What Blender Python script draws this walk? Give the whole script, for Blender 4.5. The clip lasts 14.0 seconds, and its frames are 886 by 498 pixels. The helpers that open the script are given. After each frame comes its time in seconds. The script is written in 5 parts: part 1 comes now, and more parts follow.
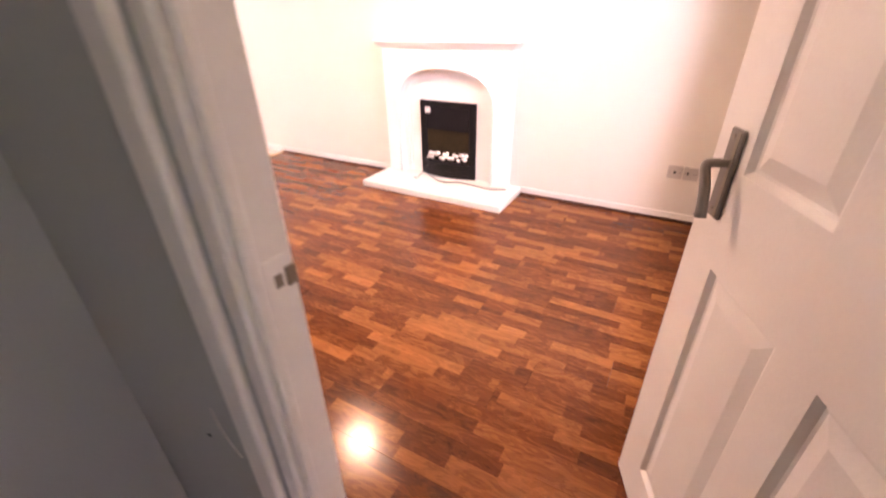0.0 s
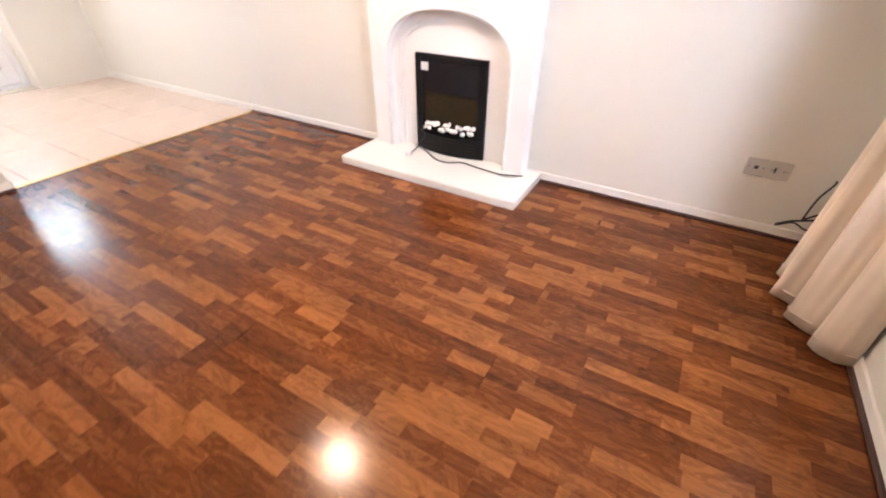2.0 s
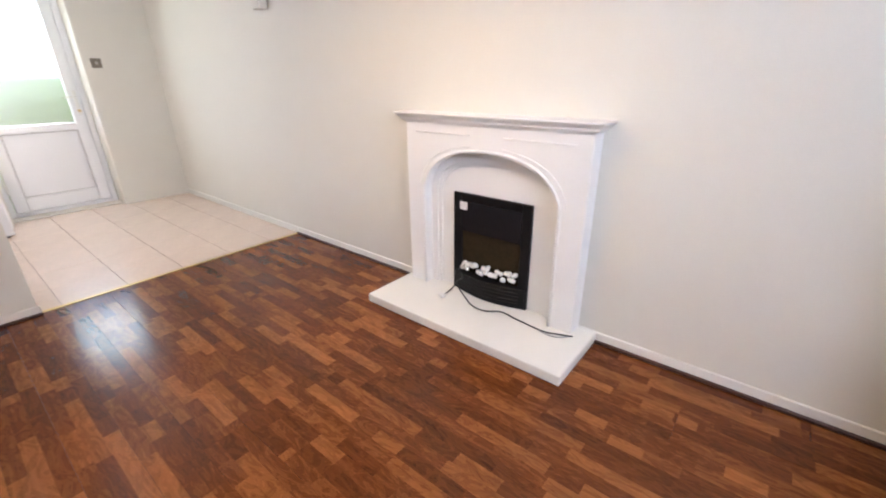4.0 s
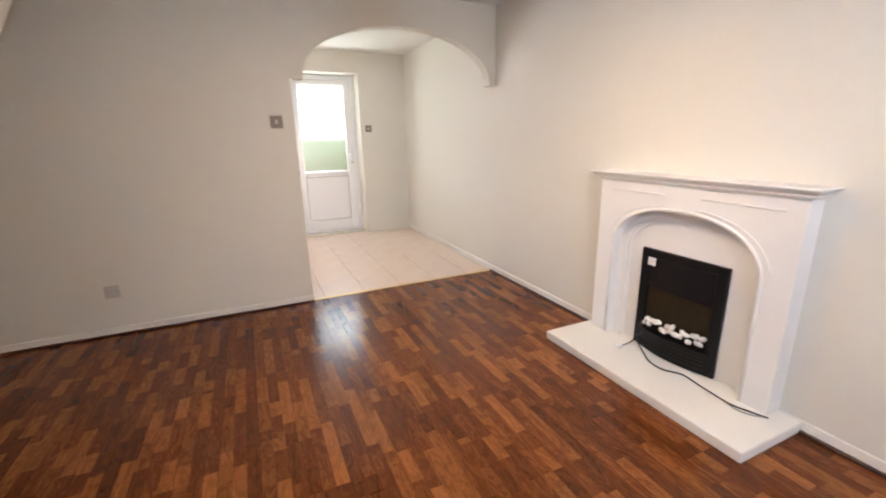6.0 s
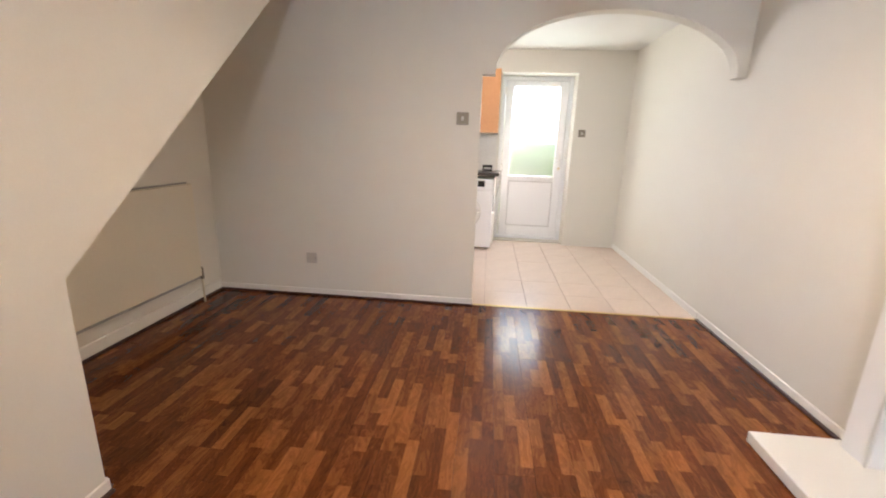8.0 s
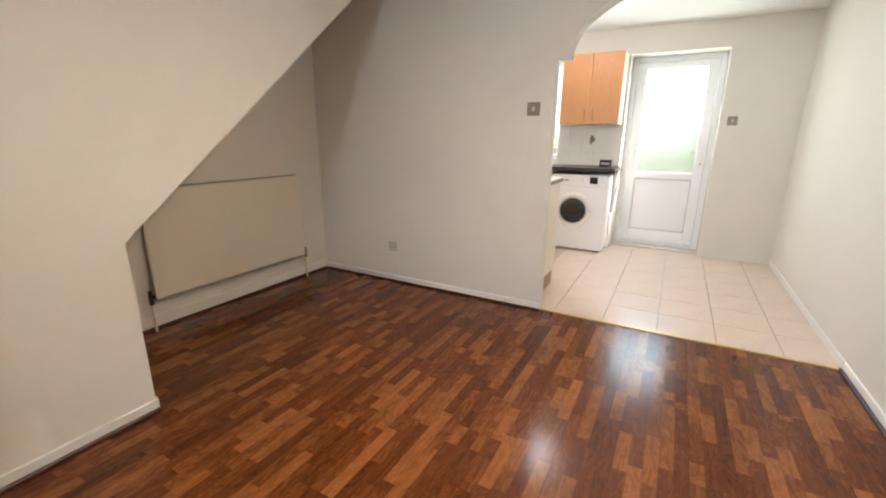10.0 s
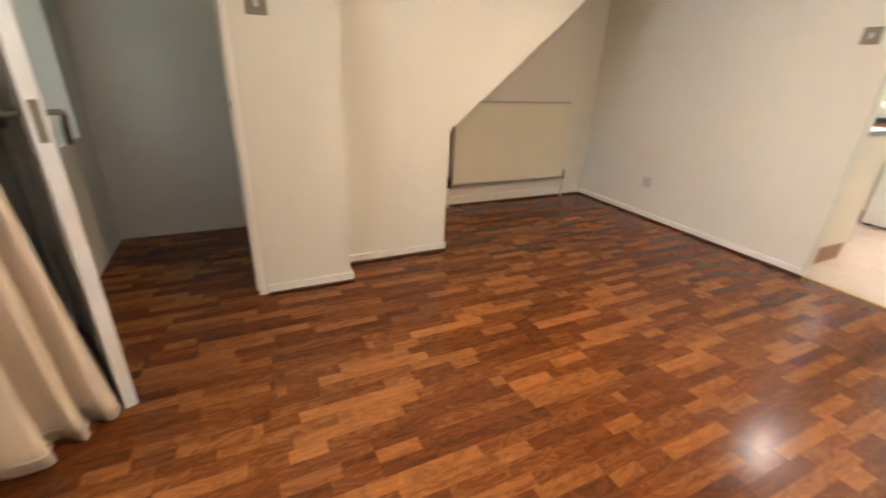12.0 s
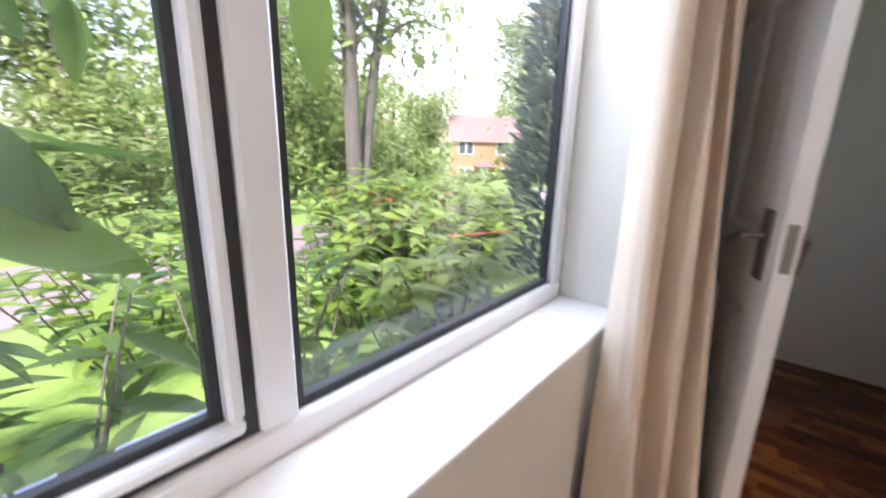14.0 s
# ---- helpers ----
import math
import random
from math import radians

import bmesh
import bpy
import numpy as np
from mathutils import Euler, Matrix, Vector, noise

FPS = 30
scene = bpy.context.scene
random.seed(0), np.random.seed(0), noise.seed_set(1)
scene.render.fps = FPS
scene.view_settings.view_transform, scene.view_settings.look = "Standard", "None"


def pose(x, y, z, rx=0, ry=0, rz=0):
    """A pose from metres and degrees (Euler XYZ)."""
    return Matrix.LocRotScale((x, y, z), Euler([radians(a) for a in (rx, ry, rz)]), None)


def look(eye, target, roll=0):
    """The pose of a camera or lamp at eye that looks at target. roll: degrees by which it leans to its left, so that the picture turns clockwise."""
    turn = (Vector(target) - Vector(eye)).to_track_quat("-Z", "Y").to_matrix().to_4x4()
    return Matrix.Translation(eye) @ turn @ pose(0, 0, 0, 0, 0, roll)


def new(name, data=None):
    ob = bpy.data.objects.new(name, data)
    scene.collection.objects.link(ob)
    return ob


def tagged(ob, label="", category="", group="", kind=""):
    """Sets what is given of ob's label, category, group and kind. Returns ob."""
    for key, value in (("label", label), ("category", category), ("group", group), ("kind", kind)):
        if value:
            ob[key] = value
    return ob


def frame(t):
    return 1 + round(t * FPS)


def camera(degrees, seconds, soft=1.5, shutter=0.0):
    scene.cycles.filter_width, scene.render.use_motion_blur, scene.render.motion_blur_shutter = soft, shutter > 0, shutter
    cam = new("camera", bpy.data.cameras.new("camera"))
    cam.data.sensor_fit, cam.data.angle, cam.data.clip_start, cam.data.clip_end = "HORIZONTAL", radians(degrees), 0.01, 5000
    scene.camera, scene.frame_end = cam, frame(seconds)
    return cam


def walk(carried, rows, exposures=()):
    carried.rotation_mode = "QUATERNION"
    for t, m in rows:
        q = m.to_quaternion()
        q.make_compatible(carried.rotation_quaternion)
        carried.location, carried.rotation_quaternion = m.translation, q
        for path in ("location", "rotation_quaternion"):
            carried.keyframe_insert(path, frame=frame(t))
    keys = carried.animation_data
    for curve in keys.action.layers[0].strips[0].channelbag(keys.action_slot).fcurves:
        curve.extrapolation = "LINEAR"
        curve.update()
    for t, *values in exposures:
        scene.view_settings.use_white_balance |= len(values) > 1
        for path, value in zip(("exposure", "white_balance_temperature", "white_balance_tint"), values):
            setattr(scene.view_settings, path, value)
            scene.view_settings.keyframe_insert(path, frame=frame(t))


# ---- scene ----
cam = camera(93.5, 14.0, soft=1.9, shutter=0.4)
PATH = [
    (0, (0.303, 0.608, 1.236), (-0.561, 2.121, 0.256), -1.0),
    (0.5, (0.291, 0.798, 1.162), (-0.495, 2.157, -0.077), 1.7),
    (1, (0.237, 0.906, 1.129), (-0.601, 2.15, -0.194), 2.6),
    (1.5, (0.071, 1.091, 1.092), (-0.819, 2.352, -0.18), 1.8),
    (2, (-0.024, 1.255, 1.156), (-0.84, 2.659, -0.012), 0.4),
    (2.5, (-0.059, 1.41, 1.154), (-0.874, 2.916, 0.121), -0.7),
    (3, (-0.164, 1.729, 1.18), (-1.053, 3.282, 0.287), -0.0),
    (5.5, (0.001, 1.58, 1.29), (-1.642, 2.574, 0.732), -1.2),
    (6, (0.083, 1.504, 1.292), (-1.672, 2.308, 0.77), -1.1),
    (6.5, (0.077, 1.515, 1.293), (-1.768, 2.104, 0.792), -0.4),
    (7, (0.044, 1.635, 1.288), (-1.869, 1.954, 0.802), 0.3),
    (7.5, (0.001, 1.806, 1.272), (-1.939, 1.863, 0.787), 1.1),
    (8, (-0.173, 1.946, 1.237), (-2.102, 1.748, 0.747), 1.8),
    (10.5, (-0.434, 2.821, 1.231), (-2.02, 1.74, 0.671), 0.8),
    (11, (-0.324, 2.992, 1.226), (-1.756, 1.745, 0.595), 1.6),
    (11.5, (-0.208, 3.037, 1.177), (-1.379, 1.588, 0.448), 2.1),
    (12, (-0.08, 3.05, 1.147), (-0.894, 1.402, 0.357), 2.6),
    (12.5, (0.013, 3.079, 1.123), (-0.3, 1.267, 0.336), 2.0),
    (13, (0.134, 3.071, 1.131), (0.4, 1.237, 0.379), 1.5),
    (13.5, (0.267, 2.923, 1.137), (1.134, 1.236, 0.503), 1.2),
    (14, (0.394, 2.727, 1.189), (1.644, 1.25, 0.685), 1.4),
]
EXPOSURES = [(0.0, 2.54, 7700, 54), (0.5, 2.50, 7400, 51), (1.5, 2.30, 6900, 36), (3.0, 1.80, 6200, 25), (5.5, 1.45, 6600, 25), (6.6, 1.50, 6900, 26), (8.0, 1.62, 6700, 24),
             (11.2, 1.70, 6500, 20), (12.0, 2.00, 7200, 21), (12.6, 2.22, 6200, 19), (13.1, 1.98, 5800, 16), (13.5, 1.72, 6250, 24), (14.0, 1.44, 6150, 26)]
walk(cam, [(t, look(eye, target, roll)) for t, eye, target, roll in PATH], EXPOSURES)

# ---- light ----
world = bpy.data.worlds.new("sky")
scene.world = world
world.use_nodes = True
sky = world.node_tree.nodes.new("ShaderNodeTexSky")
sky.sky_type, sky.sun_disc = "NISHITA", False
sky.sun_elevation, sky.sun_rotation = radians(48), radians(150)
sky.air_density, sky.dust_density, sky.ozone_density = 1.0, 1.6, 1.0
world.node_tree.links.new(sky.outputs[0], world.node_tree.nodes["Background"].inputs[0])
world.node_tree.nodes["Background"].inputs[1].default_value = 0.17
sun = new("sun", bpy.data.lights.new("sun", "SUN"))
sun.data.energy, sun.data.angle, sun.data.color = 5.0, radians(10), (1.0, 0.96, 0.90)
sun.matrix_world = look((0, 0, 0), (-math.sin(radians(150)) * -1, math.cos(radians(150)) * 1, -1.1))


def lamp(name, place, watts, colour, radius):
    ob = new(name, bpy.data.lights.new(name, "POINT"))
    ob.data.energy, ob.data.color, ob.data.shadow_soft_size = watts, colour, radius
    ob.location = place
    return ob


def daylight(name, place, turn, width, height, watts, colour):
    ob = new(name, bpy.data.lights.new(name, "AREA"))
    ob.data.shape, ob.data.size, ob.data.size_y = "RECTANGLE", width, height
    ob.data.energy, ob.data.color = watts, colour
    ob.matrix_world = pose(*place, *turn)
    return ob


lamp("pendant_light", (-1.53, 2.30, 2.035), 17.5, (1.0, 0.79, 0.52), 0.08)
lamp("kitchen_light", (-4.45, 1.70, 2.20), 3.0, (1.0, 0.95, 0.89), 0.07)
# the sky's light in the openings: front window, kitchen window
daylight("window_daylight", (1.32, 1.98, 1.98), (0, 90, -24), 0.36, 1.30, 22, (0.72, 0.87, 1.0))
daylight("kitchen_window_daylight", (-5.90, 0.50, 1.55), (0, -90, 18), 1.05, 0.50, 12.5, (0.78, 0.90, 1.0))
daylight("garden_door_daylight", (-5.945, 2.496, 1.60), (0, -90, 0), 0.62, 0.62, 3.6, (0.78, 0.97, 0.94))
# added fill for the hall, outside an unseen window made for it
daylight("hall_fill_light", (1.06, 0.30, 1.45), (0, 90, 0), 1.2, 0.5, 0.16, (0.70, 0.98, 0.95))

# ---- materials ----


def mat(name, colour, rough=0.5, metal=0.0, vary=0.06, scale=4.0, grain=60.0, bump=0.05, spec=0.5, coat=0.0, emit=None, alpha=None):
    """A painted or plain surface: base colour with broad stains and fine grain, and a fine relief."""
    m = bpy.data.materials.new(name)
    m.use_nodes = True
    nt = m.node_tree
    N, L = nt.nodes, nt.links
    b = N["Principled BSDF"]
    tc = N.new("ShaderNodeTexCoord")
    n1 = N.new("ShaderNodeTexNoise")
    n1.inputs["Scale"].default_value, n1.inputs["Detail"].default_value = scale, 4
    n2 = N.new("ShaderNodeTexNoise")
    n2.inputs["Scale"].default_value, n2.inputs["Detail"].default_value = grain, 3
    for n in (n1, n2):
        L.new(tc.outputs["Object"], n.inputs["Vector"])
    add = N.new("ShaderNodeMath")
    add.operation = "ADD"
    L.new(n1.outputs[0], add.inputs[0])
    L.new(n2.outputs[0], add.inputs[1])
    ramp = N.new("ShaderNodeMapRange")
    ramp.inputs[1].default_value, ramp.inputs[2].default_value = 0.6, 1.4
    ramp.inputs[3].default_value, ramp.inputs[4].default_value = 1 - vary, 1 + vary
    L.new(add.outputs[0], ramp.inputs[0])
    mul = N.new("ShaderNodeVectorMath")
    mul.operation = "SCALE"
    mul.inputs[0].default_value = colour
    L.new(ramp.outputs[0], mul.inputs["Scale"])
    L.new(mul.outputs[0], b.inputs["Base Color"])
    b.inputs["Metallic"].default_value = metal
    b.inputs["Specular IOR Level"].default_value = spec
    b.inputs["Coat Weight"].default_value = coat
    b.inputs["Coat Roughness"].default_value = 0.1
    r = N.new("ShaderNodeMapRange")
    r.inputs[3].default_value, r.inputs[4].default_value = max(0.02, rough * 0.8), min(1, rough * 1.2)
    L.new(n1.outputs[0], r.inputs[0])
    L.new(r.outputs[0], b.inputs["Roughness"])
    if bump:
        bp = N.new("ShaderNodeBump")
        bp.inputs["Strength"].default_value, bp.inputs["Distance"].default_value = bump, 0.01
        L.new(n2.outputs[0], bp.inputs["Height"])
        L.new(bp.outputs[0], b.inputs["Normal"])
    if emit:
        b.inputs["Emission Color"].default_value = (*emit[0], 1)
        b.inputs["Emission Strength"].default_value = emit[1]
    return m


def wood(name, dark, mid, light, rough, along, fine=70.0, piece=True, bump=0.03):
    """Wood with grain along one axis; each strip takes its own tone and its own cut of the grain."""
    m = bpy.data.materials.new(name)
    m.use_nodes = True
    nt = m.node_tree
    N, L = nt.nodes, nt.links
    b = N["Principled BSDF"]
    tc, geo, obi = N.new("ShaderNodeTexCoord"), N.new("ShaderNodeNewGeometry"), N.new("ShaderNodeObjectInfo")
    mp = N.new("ShaderNodeMapping")
    s = [fine, fine, fine]
    s[along] = fine / 22
    mp.inputs["Scale"].default_value = s
    off = N.new("ShaderNodeVectorMath")
    off.operation = "SCALE"
    off.inputs[0].default_value = (31, 17, 23)
    L.new(geo.outputs["Random Per Island"], off.inputs["Scale"])
    plus = N.new("ShaderNodeVectorMath")
    L.new(tc.outputs["Object"], plus.inputs[0])
    L.new(off.outputs[0], plus.inputs[1])
    L.new(plus.outputs[0], mp.inputs["Vector"])
    g = N.new("ShaderNodeTexNoise")
    g.inputs["Scale"].default_value, g.inputs["Detail"].default_value, g.inputs["Distortion"].default_value = 1.0, 6, 0.6
    L.new(mp.outputs[0], g.inputs["Vector"])
    mp2 = N.new("ShaderNodeMapping")
    s2 = [16, 16, 16]
    s2[along] = 5.5
    mp2.inputs["Scale"].default_value = s2
    L.new(plus.outputs[0], mp2.inputs["Vector"])
    g2 = N.new("ShaderNodeTexNoise")
    g2.inputs["Scale"].default_value, g2.inputs["Detail"].default_value, g2.inputs["Distortion"].default_value = 1.0, 3, 3.2
    L.new(mp2.outputs[0], g2.inputs["Vector"])
    t = N.new("ShaderNodeMath")
    t.operation = "MULTIPLY_ADD"
    L.new(geo.outputs["Random Per Island"], t.inputs[0])
    t.inputs[1].default_value, t.inputs[2].default_value = (0.45 if piece else 0.12), (-0.165 if piece else 0.1)
    t2 = N.new("ShaderNodeMath")
    t2.operation = "MULTIPLY_ADD"
    L.new(g.outputs[0], t2.inputs[0])
    t2.inputs[1].default_value = 0.28
    L.new(t.outputs[0], t2.inputs[2])
    t3 = N.new("ShaderNodeMath")
    t3.operation = "MULTIPLY_ADD"
    L.new(g2.outputs[0], t3.inputs[0])
    t3.inputs[1].default_value = 0.56
    L.new(t2.outputs[0], t3.inputs[2])
    # growth rings: contour lines of the broad figure
    ring_n, ring_s, ring_w = N.new("ShaderNodeMath"), N.new("ShaderNodeMath"), N.new("ShaderNodeMath")
    ring_n.operation, ring_s.operation, ring_w.operation = "MULTIPLY", "SINE", "MULTIPLY_ADD"
    L.new(g2.outputs[0], ring_n.inputs[0])
    ring_n.inputs[1].default_value = 38.0
    L.new(ring_n.outputs[0], ring_s.inputs[0])
    L.new(ring_s.outputs[0], ring_w.inputs[0])
    ring_w.inputs[1].default_value = 0.048 if piece else 0.02
    L.new(t3.outputs[0], ring_w.inputs[2])
    t4 = N.new("ShaderNodeMath")
    t4.operation = "MULTIPLY_ADD"
    L.new(obi.outputs["Random"], t4.inputs[0])
    t4.inputs[1].default_value = 0.10
    L.new(ring_w.outputs[0], t4.inputs[2])
    ramp = N.new("ShaderNodeValToRGB")
    e = ramp.color_ramp.elements
    e[0].position, e[0].color = 0.08, (*dark, 1)
    e[1].position, e[1].color = 0.85, (*light, 1)
    k = e.new(0.45)
    k.color = (*mid, 1)
    L.new(t4.outputs[0], ramp.inputs[0])
    L.new(ramp.outputs[0], b.inputs["Base Color"])
    r = N.new("ShaderNodeMapRange")
    r.inputs[3].default_value, r.inputs[4].default_value = rough * 0.94, rough * 1.08
    L.new(g2.outputs[0], r.inputs[0])
    L.new(r.outputs[0], b.inputs["Roughness"])
    b.inputs["Specular IOR Level"].default_value = 0.28 if piece else 0.40
    bp = N.new("ShaderNodeBump")
    bp.inputs["Strength"].default_value, bp.inputs["Distance"].default_value = bump, 0.002
    L.new(g.outputs[0], bp.inputs["Height"])
    L.new(bp.outputs[0], b.inputs["Normal"])
    return m


def glass(name, rough=0.0, tint=(1, 1, 1)):
    m = bpy.data.materials.new(name)
    m.use_nodes = True
    N, L = m.node_tree.nodes, m.node_tree.links
    b = N["Principled BSDF"]
    b.inputs["Base Color"].default_value = (*tint, 1)
    b.inputs["Transmission Weight"].default_value = 1.0
    b.inputs["IOR"].default_value = 1.45
    b.inputs["Roughness"].default_value = rough
    if rough:
        n = N.new("ShaderNodeTexNoise")
        n.inputs["Scale"].default_value = 130
        bp = N.new("ShaderNodeBump")
        bp.inputs["Strength"].default_value, bp.inputs["Distance"].default_value = 0.25, 0.004
        L.new(n.outputs[0], bp.inputs["Height"])
        L.new(bp.outputs[0], b.inputs["Normal"])
    return m


def leafy(name, a, c):
    """Leaves: a tone for each leaf, some light passing through."""
    m = bpy.data.materials.new(name)
    m.use_nodes = True
    N, L = m.node_tree.nodes, m.node_tree.links
    b, out = N["Principled BSDF"], N["Material Output"]
    geo = N.new("ShaderNodeNewGeometry")
    ramp = N.new("ShaderNodeValToRGB")
    ramp.color_ramp.elements[0].color, ramp.color_ramp.elements[1].color = (*a, 1), (*c, 1)
    L.new(geo.outputs["Random Per Island"], ramp.inputs[0])
    L.new(ramp.outputs[0], b.inputs["Base Color"])
    b.inputs["Roughness"].default_value = 0.38
    tr = N.new("ShaderNodeBsdfTranslucent")
    L.new(ramp.outputs[0], tr.inputs[0])
    mix = N.new("ShaderNodeMixShader")
    mix.inputs[0].default_value = 0.5
    L.new(b.outputs[0], mix.inputs[1])
    L.new(tr.outputs[0], mix.inputs[2])
    L.new(mix.outputs[0], out.inputs[0])
    return m


M_WALL = mat("cream_wall_paint", (0.73, 0.705, 0.635), 0.75, vary=0.025, scale=1.3, grain=220, bump=0.06, spec=0.25)
M_CEIL = mat("white_ceiling_paint", (0.82, 0.81, 0.78), 0.85, vary=0.02, scale=1.5, grain=160, bump=0.05, spec=0.2)
# hall paint: the dimness of the hall is put into this grey
M_HALL_SHADED = mat("shaded_hall_paint", (0.44, 0.465, 0.45), 0.7, vary=0.03, scale=1.6, grain=200, bump=0.05, spec=0.25)
M_TRIM = mat("white_gloss_trim", (0.80, 0.78, 0.73), 0.38, vary=0.03, scale=5, grain=90, bump=0.03)
M_DOOR = mat("white_satin_door_paint", (0.80, 0.79, 0.76), 0.42, vary=0.02, scale=3, grain=140, bump=0.04)
M_UPVC = mat("white_upvc", (0.82, 0.83, 0.84), 0.34, vary=0.006, scale=1.2, grain=60, bump=0.0)
M_GASKET = mat("black_rubber_gasket", (0.025, 0.027, 0.03), 0.55, vary=0.1, bump=0.02)
M_STONE = mat("white_fire_surround", (0.82, 0.81, 0.79), 0.5, vary=0.02, scale=3, grain=110, bump=0.03, spec=0.4)
M_HEARTH = mat("white_hearth_stone", (0.82, 0.80, 0.74), 0.42, vary=0.02, scale=6, grain=160, bump=0.02)
M_BLACK = mat("black_enamel", (0.006, 0.006, 0.0065), 0.42, vary=0.15, bump=0.02, spec=0.22)
M_FIREBACK = mat("brown_fire_back", (0.026, 0.018, 0.008), 0.7, vary=0.3, scale=8, bump=0.2, spec=0.12)
M_PEBBLE = mat("white_pebble", (0.80, 0.77, 0.725), 0.6, vary=0.08, scale=20, bump=0.15)
M_STEEL = mat("brushed_steel", (0.24, 0.21, 0.165), 0.5, metal=0.45, vary=0.08, scale=8, grain=200, bump=0.05)
M_NICKEL = mat("satin_nickel", (0.22, 0.205, 0.185), 0.36, metal=0.9, vary=0.08, scale=10, grain=120, bump=0.03)
M_WHITEPL = mat("white_plastic", (0.80, 0.79, 0.76), 0.35, vary=0.02, bump=0.0)
M_CABLE = mat("black_cable", (0.018, 0.018, 0.018), 0.45, vary=0.1, bump=0.0)
M_GREYPL = mat("grey_plastic", (0.35, 0.35, 0.34), 0.4, vary=0.04, bump=0.0)
M_DULL = mat("dull_grey_plastic", (0.52, 0.50, 0.46), 0.45, vary=0.05, bump=0.0)
M_RAD = mat("cream_radiator_enamel", (0.72, 0.67, 0.55), 0.4, vary=0.03, scale=2, grain=80, bump=0.02)
M_CURTAIN = mat("cream_satin_curtain", (0.80, 0.67, 0.53), 0.36, vary=0.05, scale=7, grain=320, bump=0.12, spec=0.4)
M_BEAD = mat("dark_brown_beading", (0.055, 0.02, 0.012), 0.35, vary=0.2, scale=9, grain=90, bump=0.04)
M_GROUT = mat("tile_grout", (0.38, 0.31, 0.26), 0.8, vary=0.08, scale=6, grain=120, bump=0.1)
M_TILE = mat("beige_floor_tile", (0.70, 0.565, 0.47), 0.22, vary=0.07, scale=5, grain=40, bump=0.03)
M_SPLASH = mat("pale_wall_tile", (0.74, 0.72, 0.67), 0.25, vary=0.06, scale=9, grain=40, bump=0.02)
M_WORKTOP = mat("dark_worktop", (0.035, 0.025, 0.022), 0.3, vary=0.3, scale=60, grain=240, bump=0.02)
M_WORKEDGE = mat("grey_worktop_edge", (0.16, 0.15, 0.15), 0.4, vary=0.1, bump=0.02)
M_CREAM = mat("cream_cabinet", (0.78, 0.70, 0.58), 0.45, vary=0.02, bump=0.02)
M_PLINTH = mat("brown_plinth", (0.34, 0.19, 0.12), 0.5, vary=0.06, bump=0.03)
M_SMOKE = mat("smoked_glass", (0.012, 0.012, 0.014), 0.2, vary=0.1, bump=0.0, spec=0.25)
M_DRUM = mat("dark_drum_glass", (0.02, 0.02, 0.022), 0.12, vary=0.1, bump=0.0, coat=0.5)
M_BULB = mat("lit_bulb", (0.9, 0.8, 0.6), 0.4, vary=0.0, bump=0.0, emit=((1.0, 0.78, 0.48), 9))
M_KLAMP = mat("lit_kitchen_lamp", (0.9, 0.9, 0.85), 0.4, vary=0.0, bump=0.0, emit=((1.0, 0.93, 0.82), 9))
M_SHADE = mat("added_cream_shade", (0.74, 0.68, 0.56), 0.8, vary=0.04, bump=0.05)
M_BEADGREY = mat("pale_grey_bead", (0.55, 0.55, 0.55), 0.4, vary=0.04, bump=0.0)
M_SGROUT = mat("pale_grout", (0.66, 0.64, 0.59), 0.7, vary=0.05, bump=0.05)
M_BRASS = mat("worn_brass", (0.62, 0.44, 0.18), 0.35, metal=0.9, vary=0.1, bump=0.02)
M_OAK = wood("dark_red_laminate", (0.042, 0.0115, 0.0042), (0.142, 0.039, 0.0105), (0.33, 0.118, 0.032), 0.175, 0, bump=0.006)
M_BEECH = wood("beech_veneer", (0.44, 0.19, 0.07), (0.53, 0.24, 0.095), (0.60, 0.30, 0.125), 0.4, 2, 40, False)
M_GLASS = glass("clear_glass")
M_FROST = glass("frosted_glass", 0.35, (0.96, 1.0, 0.97))
M_LEAF = leafy("bright_shrub_leaf", (0.07, 0.16, 0.025), (0.32, 0.44, 0.08))
M_BROAD = leafy("broad_dark_leaf", (0.05, 0.11, 0.03), (0.17, 0.27, 0.05))
M_LEAF2 = leafy("tree_leaf", (0.16, 0.25, 0.07), (0.38, 0.46, 0.16))
M_CONIFER = leafy("dark_conifer_leaf", (0.012, 0.04, 0.025), (0.03, 0.075, 0.05))
M_REDLEAF = leafy("rusty_stem", (0.30, 0.07, 0.03), (0.42, 0.13, 0.05))
M_RUST = mat("rusty_dead_wood", (0.34, 0.11, 0.05), 0.85, vary=0.25, scale=8, grain=40, bump=0.3)
M_BARK = mat("grey_bark", (0.14, 0.12, 0.10), 0.9, vary=0.25, scale=6, grain=30, bump=0.5)
M_GRASS = mat("lawn", (0.18, 0.29, 0.055), 0.9, vary=0.3, scale=1.2, grain=40, bump=0.5)
M_PAVE = mat("pale_pavement", (0.24, 0.20, 0.19), 0.85, vary=0.1, scale=2, grain=60, bump=0.2)
M_BRICK = mat("orange_brick", (0.42, 0.20, 0.10), 0.85, vary=0.12, scale=6, grain=14, bump=0.2)
M_ROOF = mat("roof_tile", (0.22, 0.15, 0.13), 0.85, vary=0.12, scale=3, grain=12, bump=0.3)
M_DARKGL = mat("dark_window_pane", (0.05, 0.06, 0.07), 0.1, vary=0.1, bump=0.0)
M_FENCE = mat("weathered_fence", (0.38, 0.29, 0.24), 0.9, vary=0.2, scale=5, grain=50, bump=0.2)

# ---- building helpers ----
INVERSE = {}


